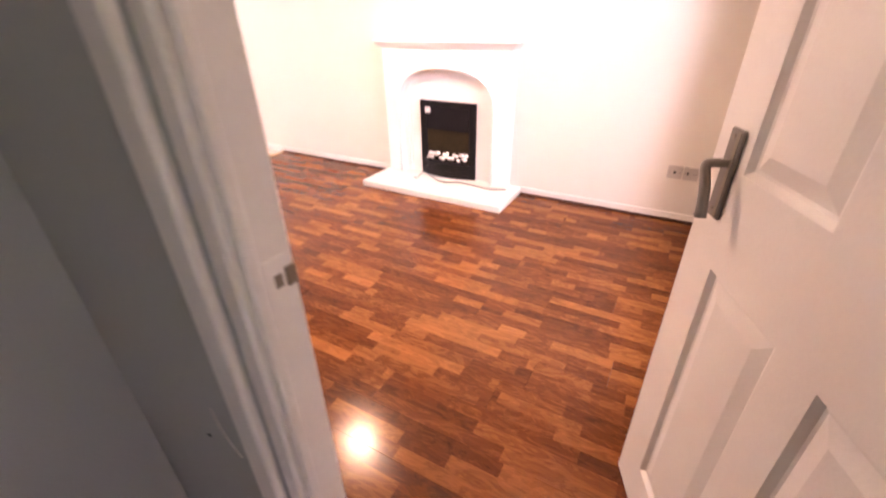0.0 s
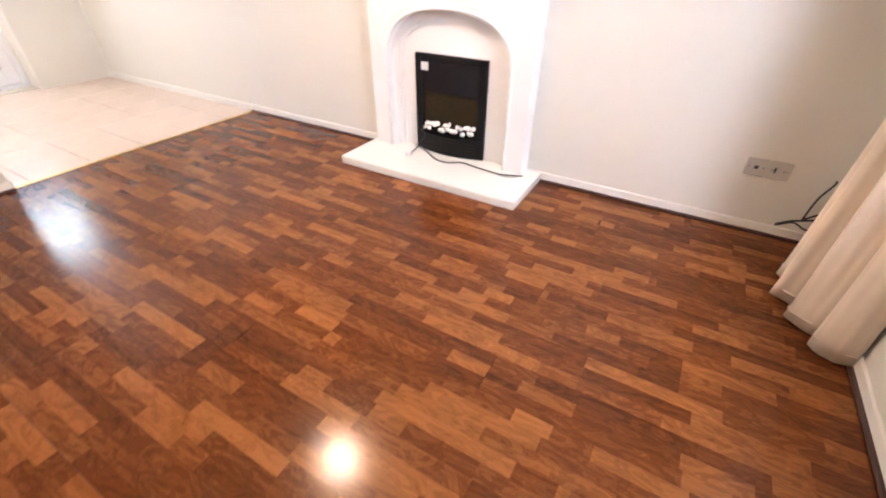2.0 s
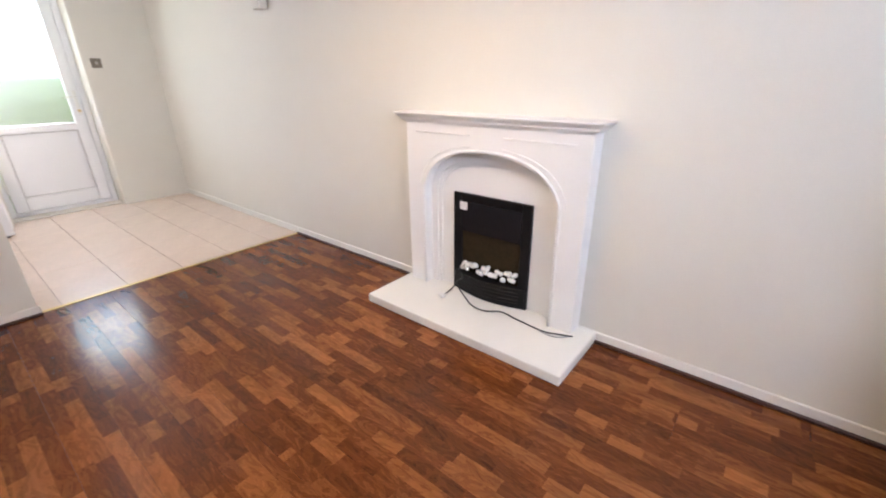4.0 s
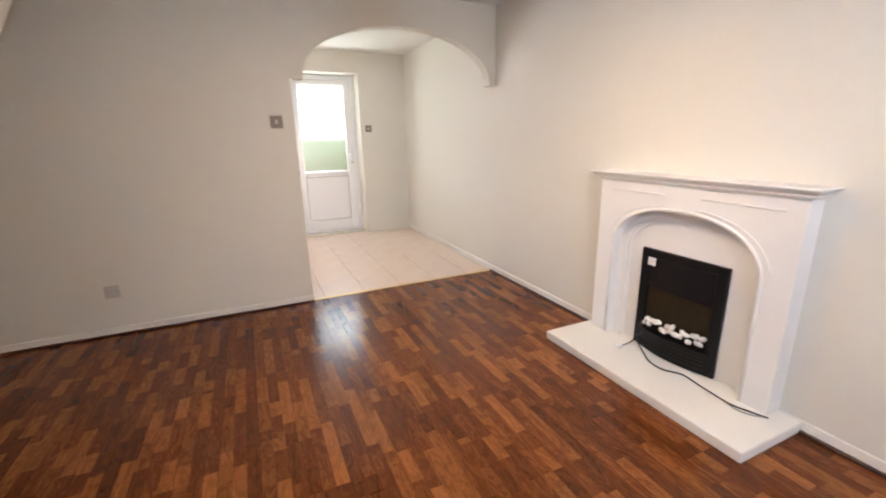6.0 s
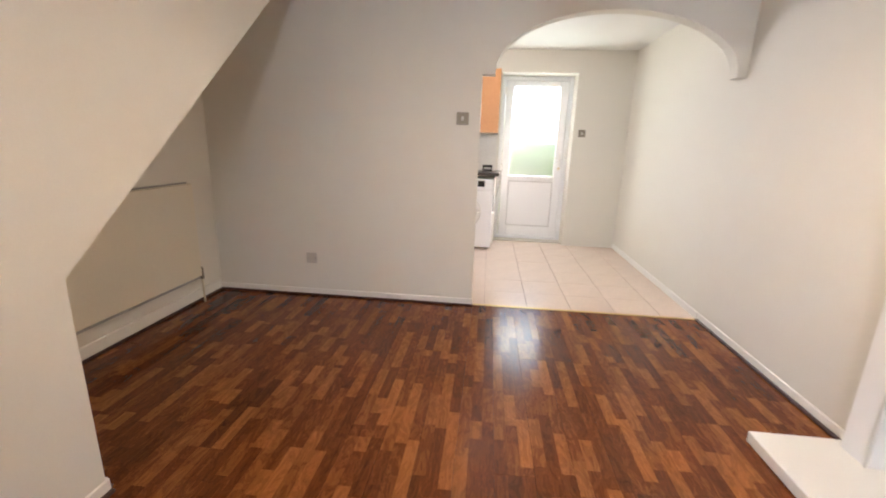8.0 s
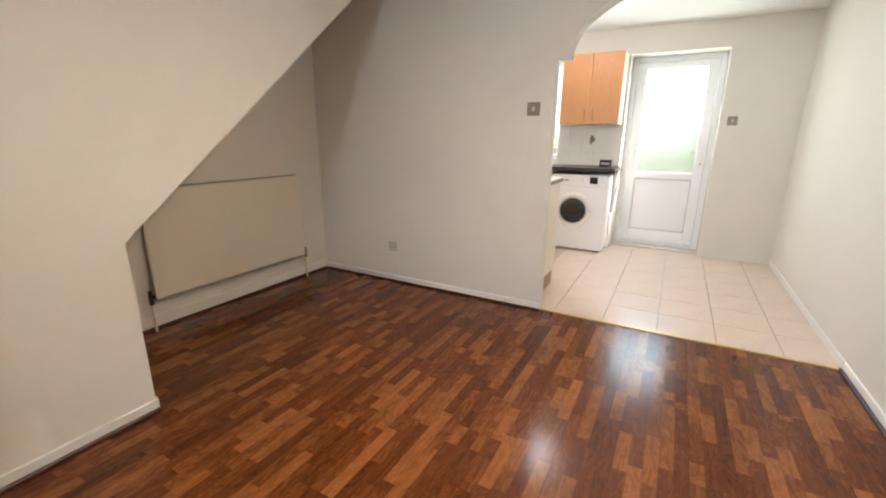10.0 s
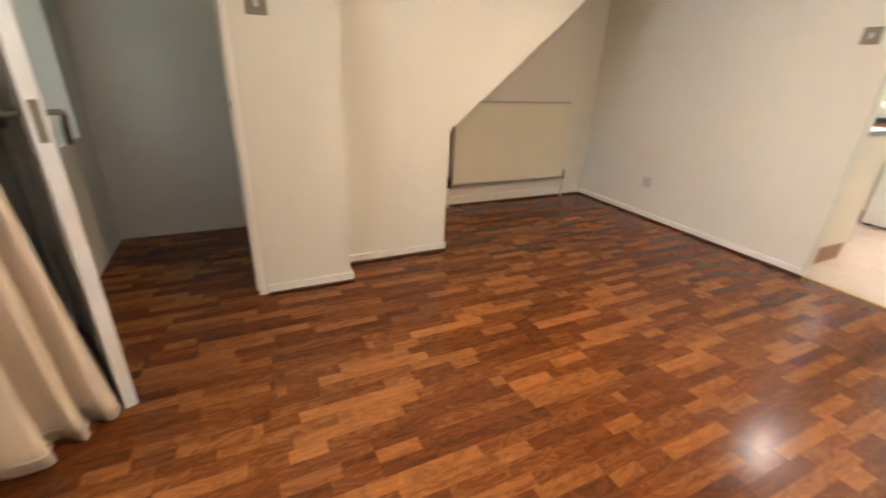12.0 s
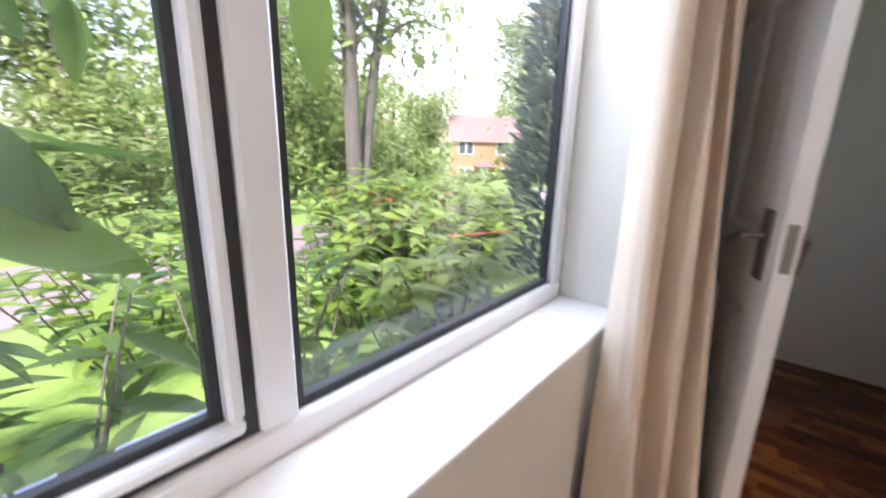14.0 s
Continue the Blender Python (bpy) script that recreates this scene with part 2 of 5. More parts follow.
def thing(name, place, label, category, group="", kind=""):
    """An Empty at the base of a thing; its parts are made in world coordinates."""
    ob = new(name)
    ob.location = place
    ob.empty_display_size = 0.05
    INVERSE[ob.name] = Matrix.Translation(place).inverted()
    return tagged(ob, label, category, group, kind)


def part(name, bm, material, parent=None, label="", smooth=False):
    bmesh.ops.recalc_face_normals(bm, faces=bm.faces)
    me = bpy.data.meshes.new(name)
    bm.to_mesh(me)
    bm.free()
    if smooth:
        for p in me.polygons:
            p.use_smooth = True
    me.materials.append(material)
    ob = new(name, me)
    if parent:
        ob.parent = parent
        if parent.name in INVERSE:
            ob.matrix_parent_inverse = INVERSE[parent.name]
    if label:
        ob["label"] = label
    return ob


def box(bm, a, b, bev=0.0, seg=1):
    x0, x1 = sorted((a[0], b[0]))
    y0, y1 = sorted((a[1], b[1]))
    z0, z1 = sorted((a[2], b[2]))
    v = [bm.verts.new(p) for p in ((x0, y0, z0), (x1, y0, z0), (x1, y1, z0), (x0, y1, z0), (x0, y0, z1), (x1, y0, z1), (x1, y1, z1), (x0, y1, z1))]
    f = [bm.faces.new([v[i] for i in q]) for q in ((3, 2, 1, 0), (4, 5, 6, 7), (0, 1, 5, 4), (1, 2, 6, 5), (2, 3, 7, 6), (3, 0, 4, 7))]
    if bev:
        edges = list({e for q in f for e in q.edges})
        bmesh.ops.bevel(bm, geom=edges, offset=bev, segments=seg, affect="EDGES", profile=0.5)
    return bm


def boxes(name, pairs, material, parent=None, label="", bev=0.0, seg=1):
    bm = bmesh.new()
    for a, b in pairs:
        box(bm, a, b, bev, seg)
    return part(name, bm, material, parent, label)


def slab(bm, outline, axis, lo, hi):
    """A closed outline in the plane across the axis, given thickness from lo to hi."""
    def p(u, w, d):
        return {0: (d, u, w), 1: (u, d, w), 2: (u, w, d)}[axis]
    a = [bm.verts.new(p(u, w, lo)) for u, w in outline]
    b = [bm.verts.new(p(u, w, hi)) for u, w in outline]
    n = len(outline)
    bm.faces.new(a)
    bm.faces.new(b[::-1])
    for i in range(n):
        bm.faces.new((a[i], b[i], b[(i + 1) % n], a[(i + 1) % n]))
    return bm


def bridge(bm, curve_a, curve_b, axis, lo, hi):
    """A solid between two curves with as many points each (an arch's head)."""
    def p(q, d):
        return {0: (d, *q), 1: (q[0], d, q[1])}[axis]
    rows = [[bm.verts.new(p(q, d)) for q in c] for d in (lo, hi) for c in (curve_a, curve_b)]
    al, bl, ah, bh = rows
    for i in range(len(curve_a) - 1):
        bm.faces.new((al[i], al[i + 1], bl[i + 1], bl[i]))
        bm.faces.new((ah[i], bh[i], bh[i + 1], ah[i + 1]))
        bm.faces.new((al[i], ah[i], ah[i + 1], al[i + 1]))
        bm.faces.new((bl[i], bl[i + 1], bh[i + 1], bh[i]))
    for i in (0, len(curve_a) - 1):
        bm.faces.new((al[i], bl[i], bh[i], ah[i]))
    return bm


def cyl(bm, a, b, r, r2=None, n=14, cap=True):
    a, b = Vector(a), Vector(b)
    d = (b - a)
    q = d.to_track_quat("Z", "Y").to_matrix()
    r2 = r if r2 is None else r2
    ra, rb = [], []
    for i in range(n):
        c = Vector((math.cos(2 * math.pi * i / n), math.sin(2 * math.pi * i / n), 0))
        ra.append(bm.verts.new(a + q @ (c * r)))
        rb.append(bm.verts.new(b + q @ (c * r2)))
    for i in range(n):
        bm.faces.new((ra[i], ra[(i + 1) % n], rb[(i + 1) % n], rb[i]))
    if cap:
        bm.faces.new(ra[::-1])
        bm.faces.new(rb)
    return bm


def smooth_line(pts, n=8):
    """Points of a smooth line through the given ones."""
    P = [Vector(p) for p in pts]
    P = [P[0] * 2 - P[1]] + P + [P[-1] * 2 - P[-2]]
    out = []
    for i in range(1, len(P) - 2):
        for k in range(n):
            t = k / n
            a, b, c, d = P[i - 1:i + 3]
            out.append(0.5 * (2 * b + (c - a) * t + (2 * a - 5 * b + 4 * c - d) * t * t + (3 * b - a - 3 * c + d) * t ** 3))
    return out + [P[-2]]


def tube(bm, pts, r, n=8, r_end=None, flat=1.0):
    pts = [Vector(p) for p in pts]
    rings = []
    side = None
    for i, p in enumerate(pts):
        d = (pts[min(i + 1, len(pts) - 1)] - pts[max(i - 1, 0)]).normalized()
        if side is None:
            side = d.orthogonal().normalized()
        side = (side - d * side.dot(d)).normalized()
        up = d.cross(side)
        rr = r if r_end is None else r + (r_end - r) * i / (len(pts) - 1)
        rings.append([bm.verts.new(p + (side * math.cos(2 * math.pi * k / n) + up * math.sin(2 * math.pi * k / n) * flat) * rr) for k in range(n)])
    for a, b in zip(rings, rings[1:]):
        for k in range(n):
            bm.faces.new((a[k], a[(k + 1) % n], b[(k + 1) % n], b[k]))
    bm.faces.new(rings[0][::-1])
    bm.faces.new(rings[-1])
    return bm


def one(name, bm, material, label, category, group="", kind="", smooth=False):
    return tagged(part(name, bm, material, None, "", smooth), label, category, group, kind)


def structure(name, pairs, material, label, category="wall"):
    return tagged(boxes(name, pairs, material), label, category, "", "structure")

# ---- the rooms ----
CEIL = 2.35
NORTH, WEST, EAST = 3.583, -3.282, 0.731
STAIR, DOORWALL, SOUTH, KWEST = 0.666, 0.893, -0.235, -5.605

structure("floor", [((-3.31, -0.345, -0.16), (1.03, 3.725, -0.012))], M_BEAD, "screed under dark red-brown laminate floor", "floor")
structure("floor_kitchen", [((-6.0, -0.345, -0.16), (-3.31, 3.725, -0.010))], M_GROUT, "grouted bed of the beige kitchen tiles", "floor")
structure("ceiling", [((-6.0, -0.345, CEIL), (1.03, 3.725, CEIL + 0.12))], M_CEIL, "plain white painted ceiling", "ceiling")
structure("wall_north", [((-6.0, NORTH, -0.16), (1.03, NORTH + 0.15, CEIL))], M_WALL, "cream painted plaster wall behind the fireplace")

# front wall with the window opening
WY0, WY1, WZ0, WZ1 = 1.545, 3.10, 0.715, 2.12
# the gap at y 0 to 0.6 is added for the hall fill
structure("wall_east", [((EAST, SOUTH - 0.1, -0.16), (0.985, NORTH, WZ0)), ((EAST, SOUTH - 0.1, WZ1), (0.985, NORTH, CEIL)), ((EAST, 0.60, WZ0), (0.985, WY0, WZ1)),
                        ((EAST, SOUTH - 0.1, WZ0), (0.985, 0.0, WZ1)), ((EAST, WY1, WZ0), (0.985, NORTH, WZ1))], M_WALL, "cream painted wall round the front window")

# wall between living room and kitchen, with the arch
JAMB = 1.864
arch = [(2.738 - 0.785 * math.cos(math.pi * i / 28), 1.735 + 0.385 * math.sin(math.pi * i / 28)) for i in range(29)]
low = [(JAMB, 1.713), (1.953, 1.713)] + arch + [(3.523, 1.713), (NORTH, 1.713)]
bm = bmesh.new()
box(bm, (-3.385, SOUTH, 0), (WEST, JAMB, CEIL))
bridge(bm, low, [(y, CEIL) for y, z in low], 0, -3.385, WEST)
tagged(part("wall_west", bm, M_WALL), "cream painted wall with an arched opening to the kitchen", "wall", "", "structure")

# stair enclosure: the slope rises over the alcove
TOP_X = -1.262 - (CEIL - 0.795) / 0.851
bm = bmesh.new()
slab(bm, [(-0.56, 0), (-0.56, CEIL), (TOP_X, CEIL), (-1.262, 0.795), (-1.262, 0)], 1, STAIR - 0.09, STAIR)
tagged(part("wall_stairs", bm, M_WALL), "cream painted stair wall with a sloping lower edge", "wall", "", "structure")
bm = bmesh.new()
slab(bm, [(-1.262, 0), (-1.262, 0.795), (TOP_X, CEIL), (TOP_X + 0.12, CEIL), (-1.172, 0.80), (-1.172, 0)], 1, SOUTH, STAIR - 0.09)
tagged(part("stair_soffit", bm, M_WALL), "cream painted underside of the stairs over the alcove", "wall", "", "structure")
structure("wall_south", [((-6.0, SOUTH - 0.1, 0), (EAST, SOUTH, CEIL))], M_WALL, "cream painted wall behind the radiator")
# wall of the hall door, proud of the stair wall
DX0, DX1, DTOP = -0.100, 0.722, 2.02
structure("wall_door", [((-0.56, 0.826, 0), (DX0, DOORWALL, CEIL)), ((DX0, 0.826, DTOP), (EAST, DOORWALL, CEIL))],
          M_WALL, "cream painted wall beside the white panel door")
# hall side of the door wall, its shade carried by the darker colour
structure("wall_hall", [((-0.56, 0.812, 0), (DX0 - 0.002, 0.826, CEIL)), ((-0.558, STAIR - 0.085, 0), (-0.545, 0.812, CEIL)), ((-0.558, SOUTH, 0), (-0.545, STAIR - 0.085, CEIL))], M_HALL_SHADED, "hall wall with its shade put into a dull grey, and a scuff")

sc = thing("wall_scuff", (-0.24, 0.812, 0.64), "small nail hole and grey scuff on the hall wall", "scuff")
part("nail_hole", cyl(bmesh.new(), (-0.271, 0.8115, 0.626), (-0.271, 0.810, 0.626), 0.004, n=10), M_GASKET, sc)
part("scuff_mark", tube(bmesh.new(), smooth_line([(-0.228, 0.8117, 0.715), (-0.222, 0.8115, 0.675), (-0.205, 0.8116, 0.640), (-0.190, 0.8117, 0.622)], 6), 0.0022, 5), M_DULL, sc)

# kitchen end wall with window and garden door
KD0, KD1, KDT = 2.052, 2.940, 2.092
KW0, KW1, KZ0, KZ1 = 0.22, 1.345, 0.985, 2.10
structure("wall_kitchen", [((-5.95, SOUTH, 0), (KWEST, KW0, CEIL)), ((-5.95, KW0, 0), (KWEST, KW1, KZ0)), ((-5.95, KW0, KZ1), (KWEST, KW1, CEIL)),
                           ((-5.95, KW1, 0), (KWEST, KD0, CEIL)), ((-5.95, KD0, KDT), (KWEST, KD1, CEIL)), ((-5.95, KD1, 0), (KWEST, NORTH, CEIL)),
                           ((-5.95, KD0, -0.16), (-5.70, KD1, 0.012))], M_WALL, "cream painted kitchen wall round window and door")

# skirting boards with a dark bead at the floor
SK, ST = 0.058, 0.012


def skirting(name, a, b, side, bead=True, height=SK):
    """A run from a to b; side: the way it stands out from the wall."""
    (x0, y0), (x1, y1) = a, b
    sx, sy = side
    for lo, hi, depth, m, nm in ((0.0, height, ST, M_TRIM, name), (0.0, 0.016, ST + 0.014, M_BEAD, "trim_" + name[9:])):
        if nm.startswith("trim") and not bead:
            continue
        bm = bmesh.new()
        box(bm, (min(x0, x1) + min(0, sx * depth), min(y0, y1) + min(0, sy * depth), lo), (max(x0, x1) + max(0, sx * depth), max(y0, y1) + max(0, sy * depth), hi), 0.004, 1)
        tagged(part(nm, bm, m), "white painted skirting board" if m is M_TRIM else "dark brown bead along the laminate floor", "skirting" if m is M_TRIM else "beading", "", "structure")


skirting("baseboard_north_1", (-3.30, NORTH), (-1.86, NORTH), (0, -1))
skirting("baseboard_north_2", (-0.78, NORTH), (EAST, NORTH), (0, -1))
skirting("baseboard_kitchen", (-5.60, NORTH), (-3.31, NORTH), (0, -1), False)
skirting("baseboard_west", (WEST, SOUTH), (WEST, JAMB + 0.010), (1, 0))
skirting("baseboard_south", (-3.27, SOUTH), (-1.27, SOUTH), (0, 1), height=0.090)
skirting("baseboard_stairs", (-1.270, STAIR), (-0.56, STAIR), (0, 1))
skirting("baseboard_door", (-0.572, DOORWALL), (-0.115, DOORWALL), (0, 1))
skirting("baseboard_return", (-0.56, STAIR), (-0.56, DOORWALL), (-1, 0))
skirting("baseboard_alcove", (-1.262, SOUTH), (-1.262, STAIR), (-1, 0))
skirting("baseboard_east", (EAST, DOORWALL), (EAST, NORTH), (-1, 0))
structure("trim_threshold", [((-3.318, JAMB, -0.01), (-3.292, NORTH, 0.004))], M_BRASS, "thin metal threshold strip between laminate and tiles", "threshold")

# ---- front window ----
GX = 0.945


def window_frame(root, name, x0, x1, y0, y1, z0, z1, w, material=M_UPVC, bev=0.006):
    boxes(name, [((x0, y0, z0), (x1, y1, z0 + w)), ((x0, y0, z1 - w), (x1, y1, z1)), ((x0, y0, z0 + w), (x1, y0 + w, z1 - w)), ((x0, y1 - w, z0 + w), (x1, y1, z1 - w))], material, root, bev=bev)


win = thing("window_1", (GX, 2.27, WZ0), "white plastic front window with one opening casement", "window", "", "structure")
window_frame(win, "frame", 0.910, 0.954, WY0 + 0.002, WY1 - 0.002, WZ0 + 0.004, WZ1 - 0.002, 0.058)
boxes("mullion", [((0.910, 2.443, WZ0 + 0.062), (0.954, 2.502, WZ1 - 0.06))], M_UPVC, win, bev=0.006)
window_frame(win, "gasket", 0.928, 0.950, WY0 + 0.056, 2.444, WZ0 + 0.061, WZ1 - 0.059, 0.018, M_GASKET, 0.0)
sash = boxes("casement", [((0.930, 2.5025, WZ0 + 0.0625), (0.960, 2.5035, WZ0 + 0.07))], M_UPVC, win)
window_frame(sash, "casement_gasket", 0.922, 0.934, 2.500, WY1 - 0.059, WZ0 + 0.055, WZ1 - 0.059, 0.025, M_GASKET, 0.0)
window_frame(sash, "casement_rail", 0.906, 0.965, 2.523, WY1 - 0.084, WZ0 + 0.079, WZ1 - 0.084, 0.022)
window_frame(sash, "glazing_bead", 0.928, 0.948, 2.543, WY1 - 0.105, WZ0 + 0.100, WZ1 - 0.105, 0.015, M_GASKET, 0.0)
pane = boxes("pane", [((0.940, WY0 + 0.066, WZ0 + 0.068), (0.944, 2.437, WZ1 - 0.066))], M_GLASS, win)
pane.visible_shadow = False
pane = boxes("pane", [((0.938, 2.552, WZ0 + 0.120), (0.942, WY1 - 0.126, WZ1 - 0.126))], M_GLASS, win)
pane.visible_shadow = False
tagged(boxes("window_sill", [((EAST - 0.012, WY0 - 0.0, WZ0 - 0.004), (0.909, WY1, WZ0 + 0.012))], M_TRIM, None, "", 0.004, 2), "white painted inner window sill board", "sill", "", "structure")

# unseen hall window, added so that the fill light can come in
hw = thing("added_hall_window", (0.95, 0.30, WZ0), "unseen frosted window added to let light into the hall", "window", "", "structure")
window_frame(hw, "frame", 0.90, 0.96, 0.002, 0.598, WZ0 + 0.002, WZ1 - 0.002, 0.05)
p = boxes("pane", [((0.928, 0.05, WZ0 + 0.05), (0.932, 0.55, WZ1 - 0.05))], M_FROST, hw)
p.visible_shadow = False

# ---- kitchen window and garden door ----
kw = thing("window_2", (-5.80, 0.78, KZ0), "white plastic kitchen window with a top light", "window", "", "structure")
window_frame(kw, "frame", -5.84, -5.77, KW0 + 0.002, KW1 - 0.002, KZ0 + 0.002, KZ1 - 0.002, 0.05)
boxes("transom", [((-5.84, KW0 + 0.05, 1.62), (-5.77, KW1 - 0.05, 1.68))], M_UPVC, kw, bev=0.005)
boxes("mullion", [((-5.84, 0.74, KZ0 + 0.05), (-5.77, 0.80, 1.62))], M_UPVC, kw, bev=0.005)
for y0, y1, z0, z1 in ((KW0 + 0.05, KW1 - 0.05, 1.68, KZ1 - 0.05), (KW0 + 0.05, 0.74, KZ0 + 0.05, 1.62), (0.80, KW1 - 0.05, KZ0 + 0.05, 1.62)):
    p = boxes("pane", [((-5.807, y0, z0), (-5.803, y1, z1))], M_GLASS, kw)
    p.visible_shadow = False
kd = thing("door_2", (-5.85, 2.48, 0.0), "white plastic garden door with a frosted upper pane", "door", "", "structure")
boxes("frame", [((-5.90, KD0 + 0.002, 0.014), (-5.83, KD0 + 0.055, KDT - 0.002)), ((-5.90, KD1 - 0.055, 0.014), (-5.83, KD1 - 0.002, KDT - 0.002)), ((-5.90, KD0 + 0.055, KDT - 0.057), (-5.83, KD1 - 0.055, KDT - 0.002)), ((-5.90, KD0 + 0.055, 0.014), (-5.83, KD1 - 0.055, 0.05))], M_UPVC, kd, bev=0.005)
L0, L1 = KD0 + 0.060, KD1 - 0.060
leaf = boxes("leaf", [((-5.885, L0, 0.056), (-5.82, L0 + 0.095, 2.030)), ((-5.885, L1 - 0.095, 0.056), (-5.82, L1, 2.030)), ((-5.885, L0 + 0.095, 1.965), (-5.82, L1 - 0.095, 2.030)),
                      ((-5.885, L0 + 0.095, 0.79), (-5.82, L1 - 0.095, 0.86)), ((-5.885, L0 + 0.095, 0.056), (-5.82, L1 - 0.095, 0.19))], M_UPVC, kd, bev=0.006)
boxes("lower_panel", [((-5.865, L0 + 0.09, 0.18), (-5.838, L1 - 0.09, 0.80))], M_UPVC, leaf, bev=0.008)
boxes("panel_bead", [((-5.836, L0 + 0.097, 0.192), (-5.826, L0 + 0.106, 0.800)), ((-5.836, L1 - 0.106, 0.192), (-5.826, L1 - 0.097, 0.800)), ((-5.836, L0 + 0.106, 0.779), (-5.826, L1 - 0.106, 0.800)), ((-5.836, L0 + 0.106, 0.192), (-5.826, L1 - 0.106, 0.201))], M_BEADGREY, leaf)
p = boxes("pane", [((-5.858, L0 + 0.09, 0.855), (-5.852, L1 - 0.09, 1.970))], M_FROST, leaf)
p.visible_shadow = False
bm = box(bmesh.new(), (-5.821, L1 - 0.055, 0.93), (-5.808, L1 - 0.025, 1.16), 0.004)
tube(bm, smooth_line([(-5.81, L1 - 0.04, 1.10), (-5.775, L1 - 0.04, 1.10), (-5.77, L1 - 0.09, 1.10), (-5.77, L1 - 0.15, 1.095)]), 0.008)
part("handle", bm, M_WHITEPL, leaf, "white lever handle with a brass lock")
part("lock", cyl(bmesh.new(), (-5.812, L1 - 0.04, 0.97), (-5.800, L1 - 0.04, 0.97), 0.013), M_BRASS, leaf)
for z in (0.25, 1.06, 1.86):
    part("hinge", cyl(bmesh.new(), (-5.812, L0 - 0.004, z), (-5.812, L0 - 0.004, z + 0.09), 0.011), M_WHITEPL, leaf)

# ---- hall doorway and its door ----
fr = thing("door_frame", (0.31, 0.83, 0.0), "white gloss door lining with stops", "door frame", "", "structure")
boxes("lining", [((DX0, 0.816, 0), (DX0 + 0.032, DOORWALL + 0.003, DTOP))], M_TRIM, fr, bev=0.004)
boxes("lining", [((DX1 - 0.018, 0.816, 0), (DX1, DOORWALL + 0.003, DTOP))], M_TRIM, fr, bev=0.004)
boxes("lining", [((DX0 + 0.032, 0.816, DTOP - 0.032), (DX1 - 0.018, DOORWALL + 0.003, DTOP))], M_TRIM, fr, bev=0.004)
boxes("stop", [((DX0 + 0.032, 0.826, 0), (DX0 + 0.042, 0.845, DTOP - 0.03))], M_TRIM, fr, bev=0.004)
boxes("architrave", [((DX0 - 0.045, 0.796, 0), (DX0 + 0.006, 0.812, DTOP + 0.045))], M_TRIM, fr, bev=0.008, seg=3)
boxes("architrave", [((DX0 + 0.006, 0.796, DTOP - 0.006), (DX1, 0.812, DTOP + 0.045))], M_TRIM, fr, bev=0.008, seg=3)
sp = boxes("strike_plate", [((DX0 + 0.0315, 0.850, 0.905), (DX0 + 0.0332, 0.884, 0.998))], M_TRIM, fr, "paint-splashed strike plate", bev=0.001)
boxes("latch_hole", [((DX0 + 0.0325, 0.862, 0.958), (DX0 + 0.0338, 0.873, 0.976))], M_STEEL, sp)
boxes("lip", [((DX0 + 0.0325, 0.878, 0.954), (DX0 + 0.0365, 0.892, 0.980))], M_STEEL, sp, "worn steel lip", bev=0.001)

DOOR_OPEN = 67.0
DW, DH, DT = 0.758, 1.975, 0.038
door = new("door_1")
door.matrix_basis = pose(DX1 - 0.020, 0.884, 0.008, 0, 0, -DOOR_OPEN)
tagged(door, "white painted six-panel hall door standing ajar", "door", "", "structure")
cols = ((0.115, 0.335), (0.425, 0.645))
rows = ((0.150, 0.788), (0.978, 1.545), (1.645, 1.868))
bm = bmesh.new()
xs = (0.0, cols[0][0], cols[0][1], cols[1][0], cols[1][1], DW)
zs = (0.0, rows[0][0], rows[0][1], rows[1][0], rows[1][1], rows[2][0], rows[2][1], DH)
for i in range(5):
    for j in range(7):
        if i in (1, 3) and j in (1, 3, 5):
            continue
        x0, x1, z0, z1 = -DW + xs[i], -DW + xs[i + 1], zs[j], zs[j + 1]
        box(bm, (x0, -DT, z0), (x1, 0, z1))
bmesh.ops.remove_doubles(bm, verts=bm.verts, dist=0.0002)
shared = {}
for f in bm.faces:
    shared.setdefault(tuple(sorted(v.index for v in f.verts)), []).append(f)
bm.verts.index_update()
shared = {}
for f in bm.faces:
    shared.setdefault(tuple(sorted(v.index for v in f.verts)), []).append(f)
bmesh.ops.delete(bm, geom=[f for fs in shared.values() if len(fs) > 1 for f in fs], context="FACES")
body = part("door_leaf", bm, M_DOOR, door)
for c0, c1 in cols:
    for r0, r1 in rows:
        bm = bmesh.new()
        for y, s in ((0.0, 1), (-DT, -1)):
            rings = []
            for inset, depth in ((0.0, 0.0), (0.010, 0.010), (0.016, 0.011), (0.046, 0.003)):
                rings.append([bm.verts.new((-DW + x, y - s * depth, z)) for x, z in ((c0 + inset, r0 + inset), (c1 - inset, r0 + inset), (c1 - inset, r1 - inset), (c0 + inset, r1 - inset))])
            for a, b in zip(rings, rings[1:]):
                for k in range(4):
                    bm.faces.new((a[k], a[(k + 1) % 4], b[(k + 1) % 4], b[k]))
            bm.faces.new(rings[-1])
        part("panel", bm, M_DOOR, door)
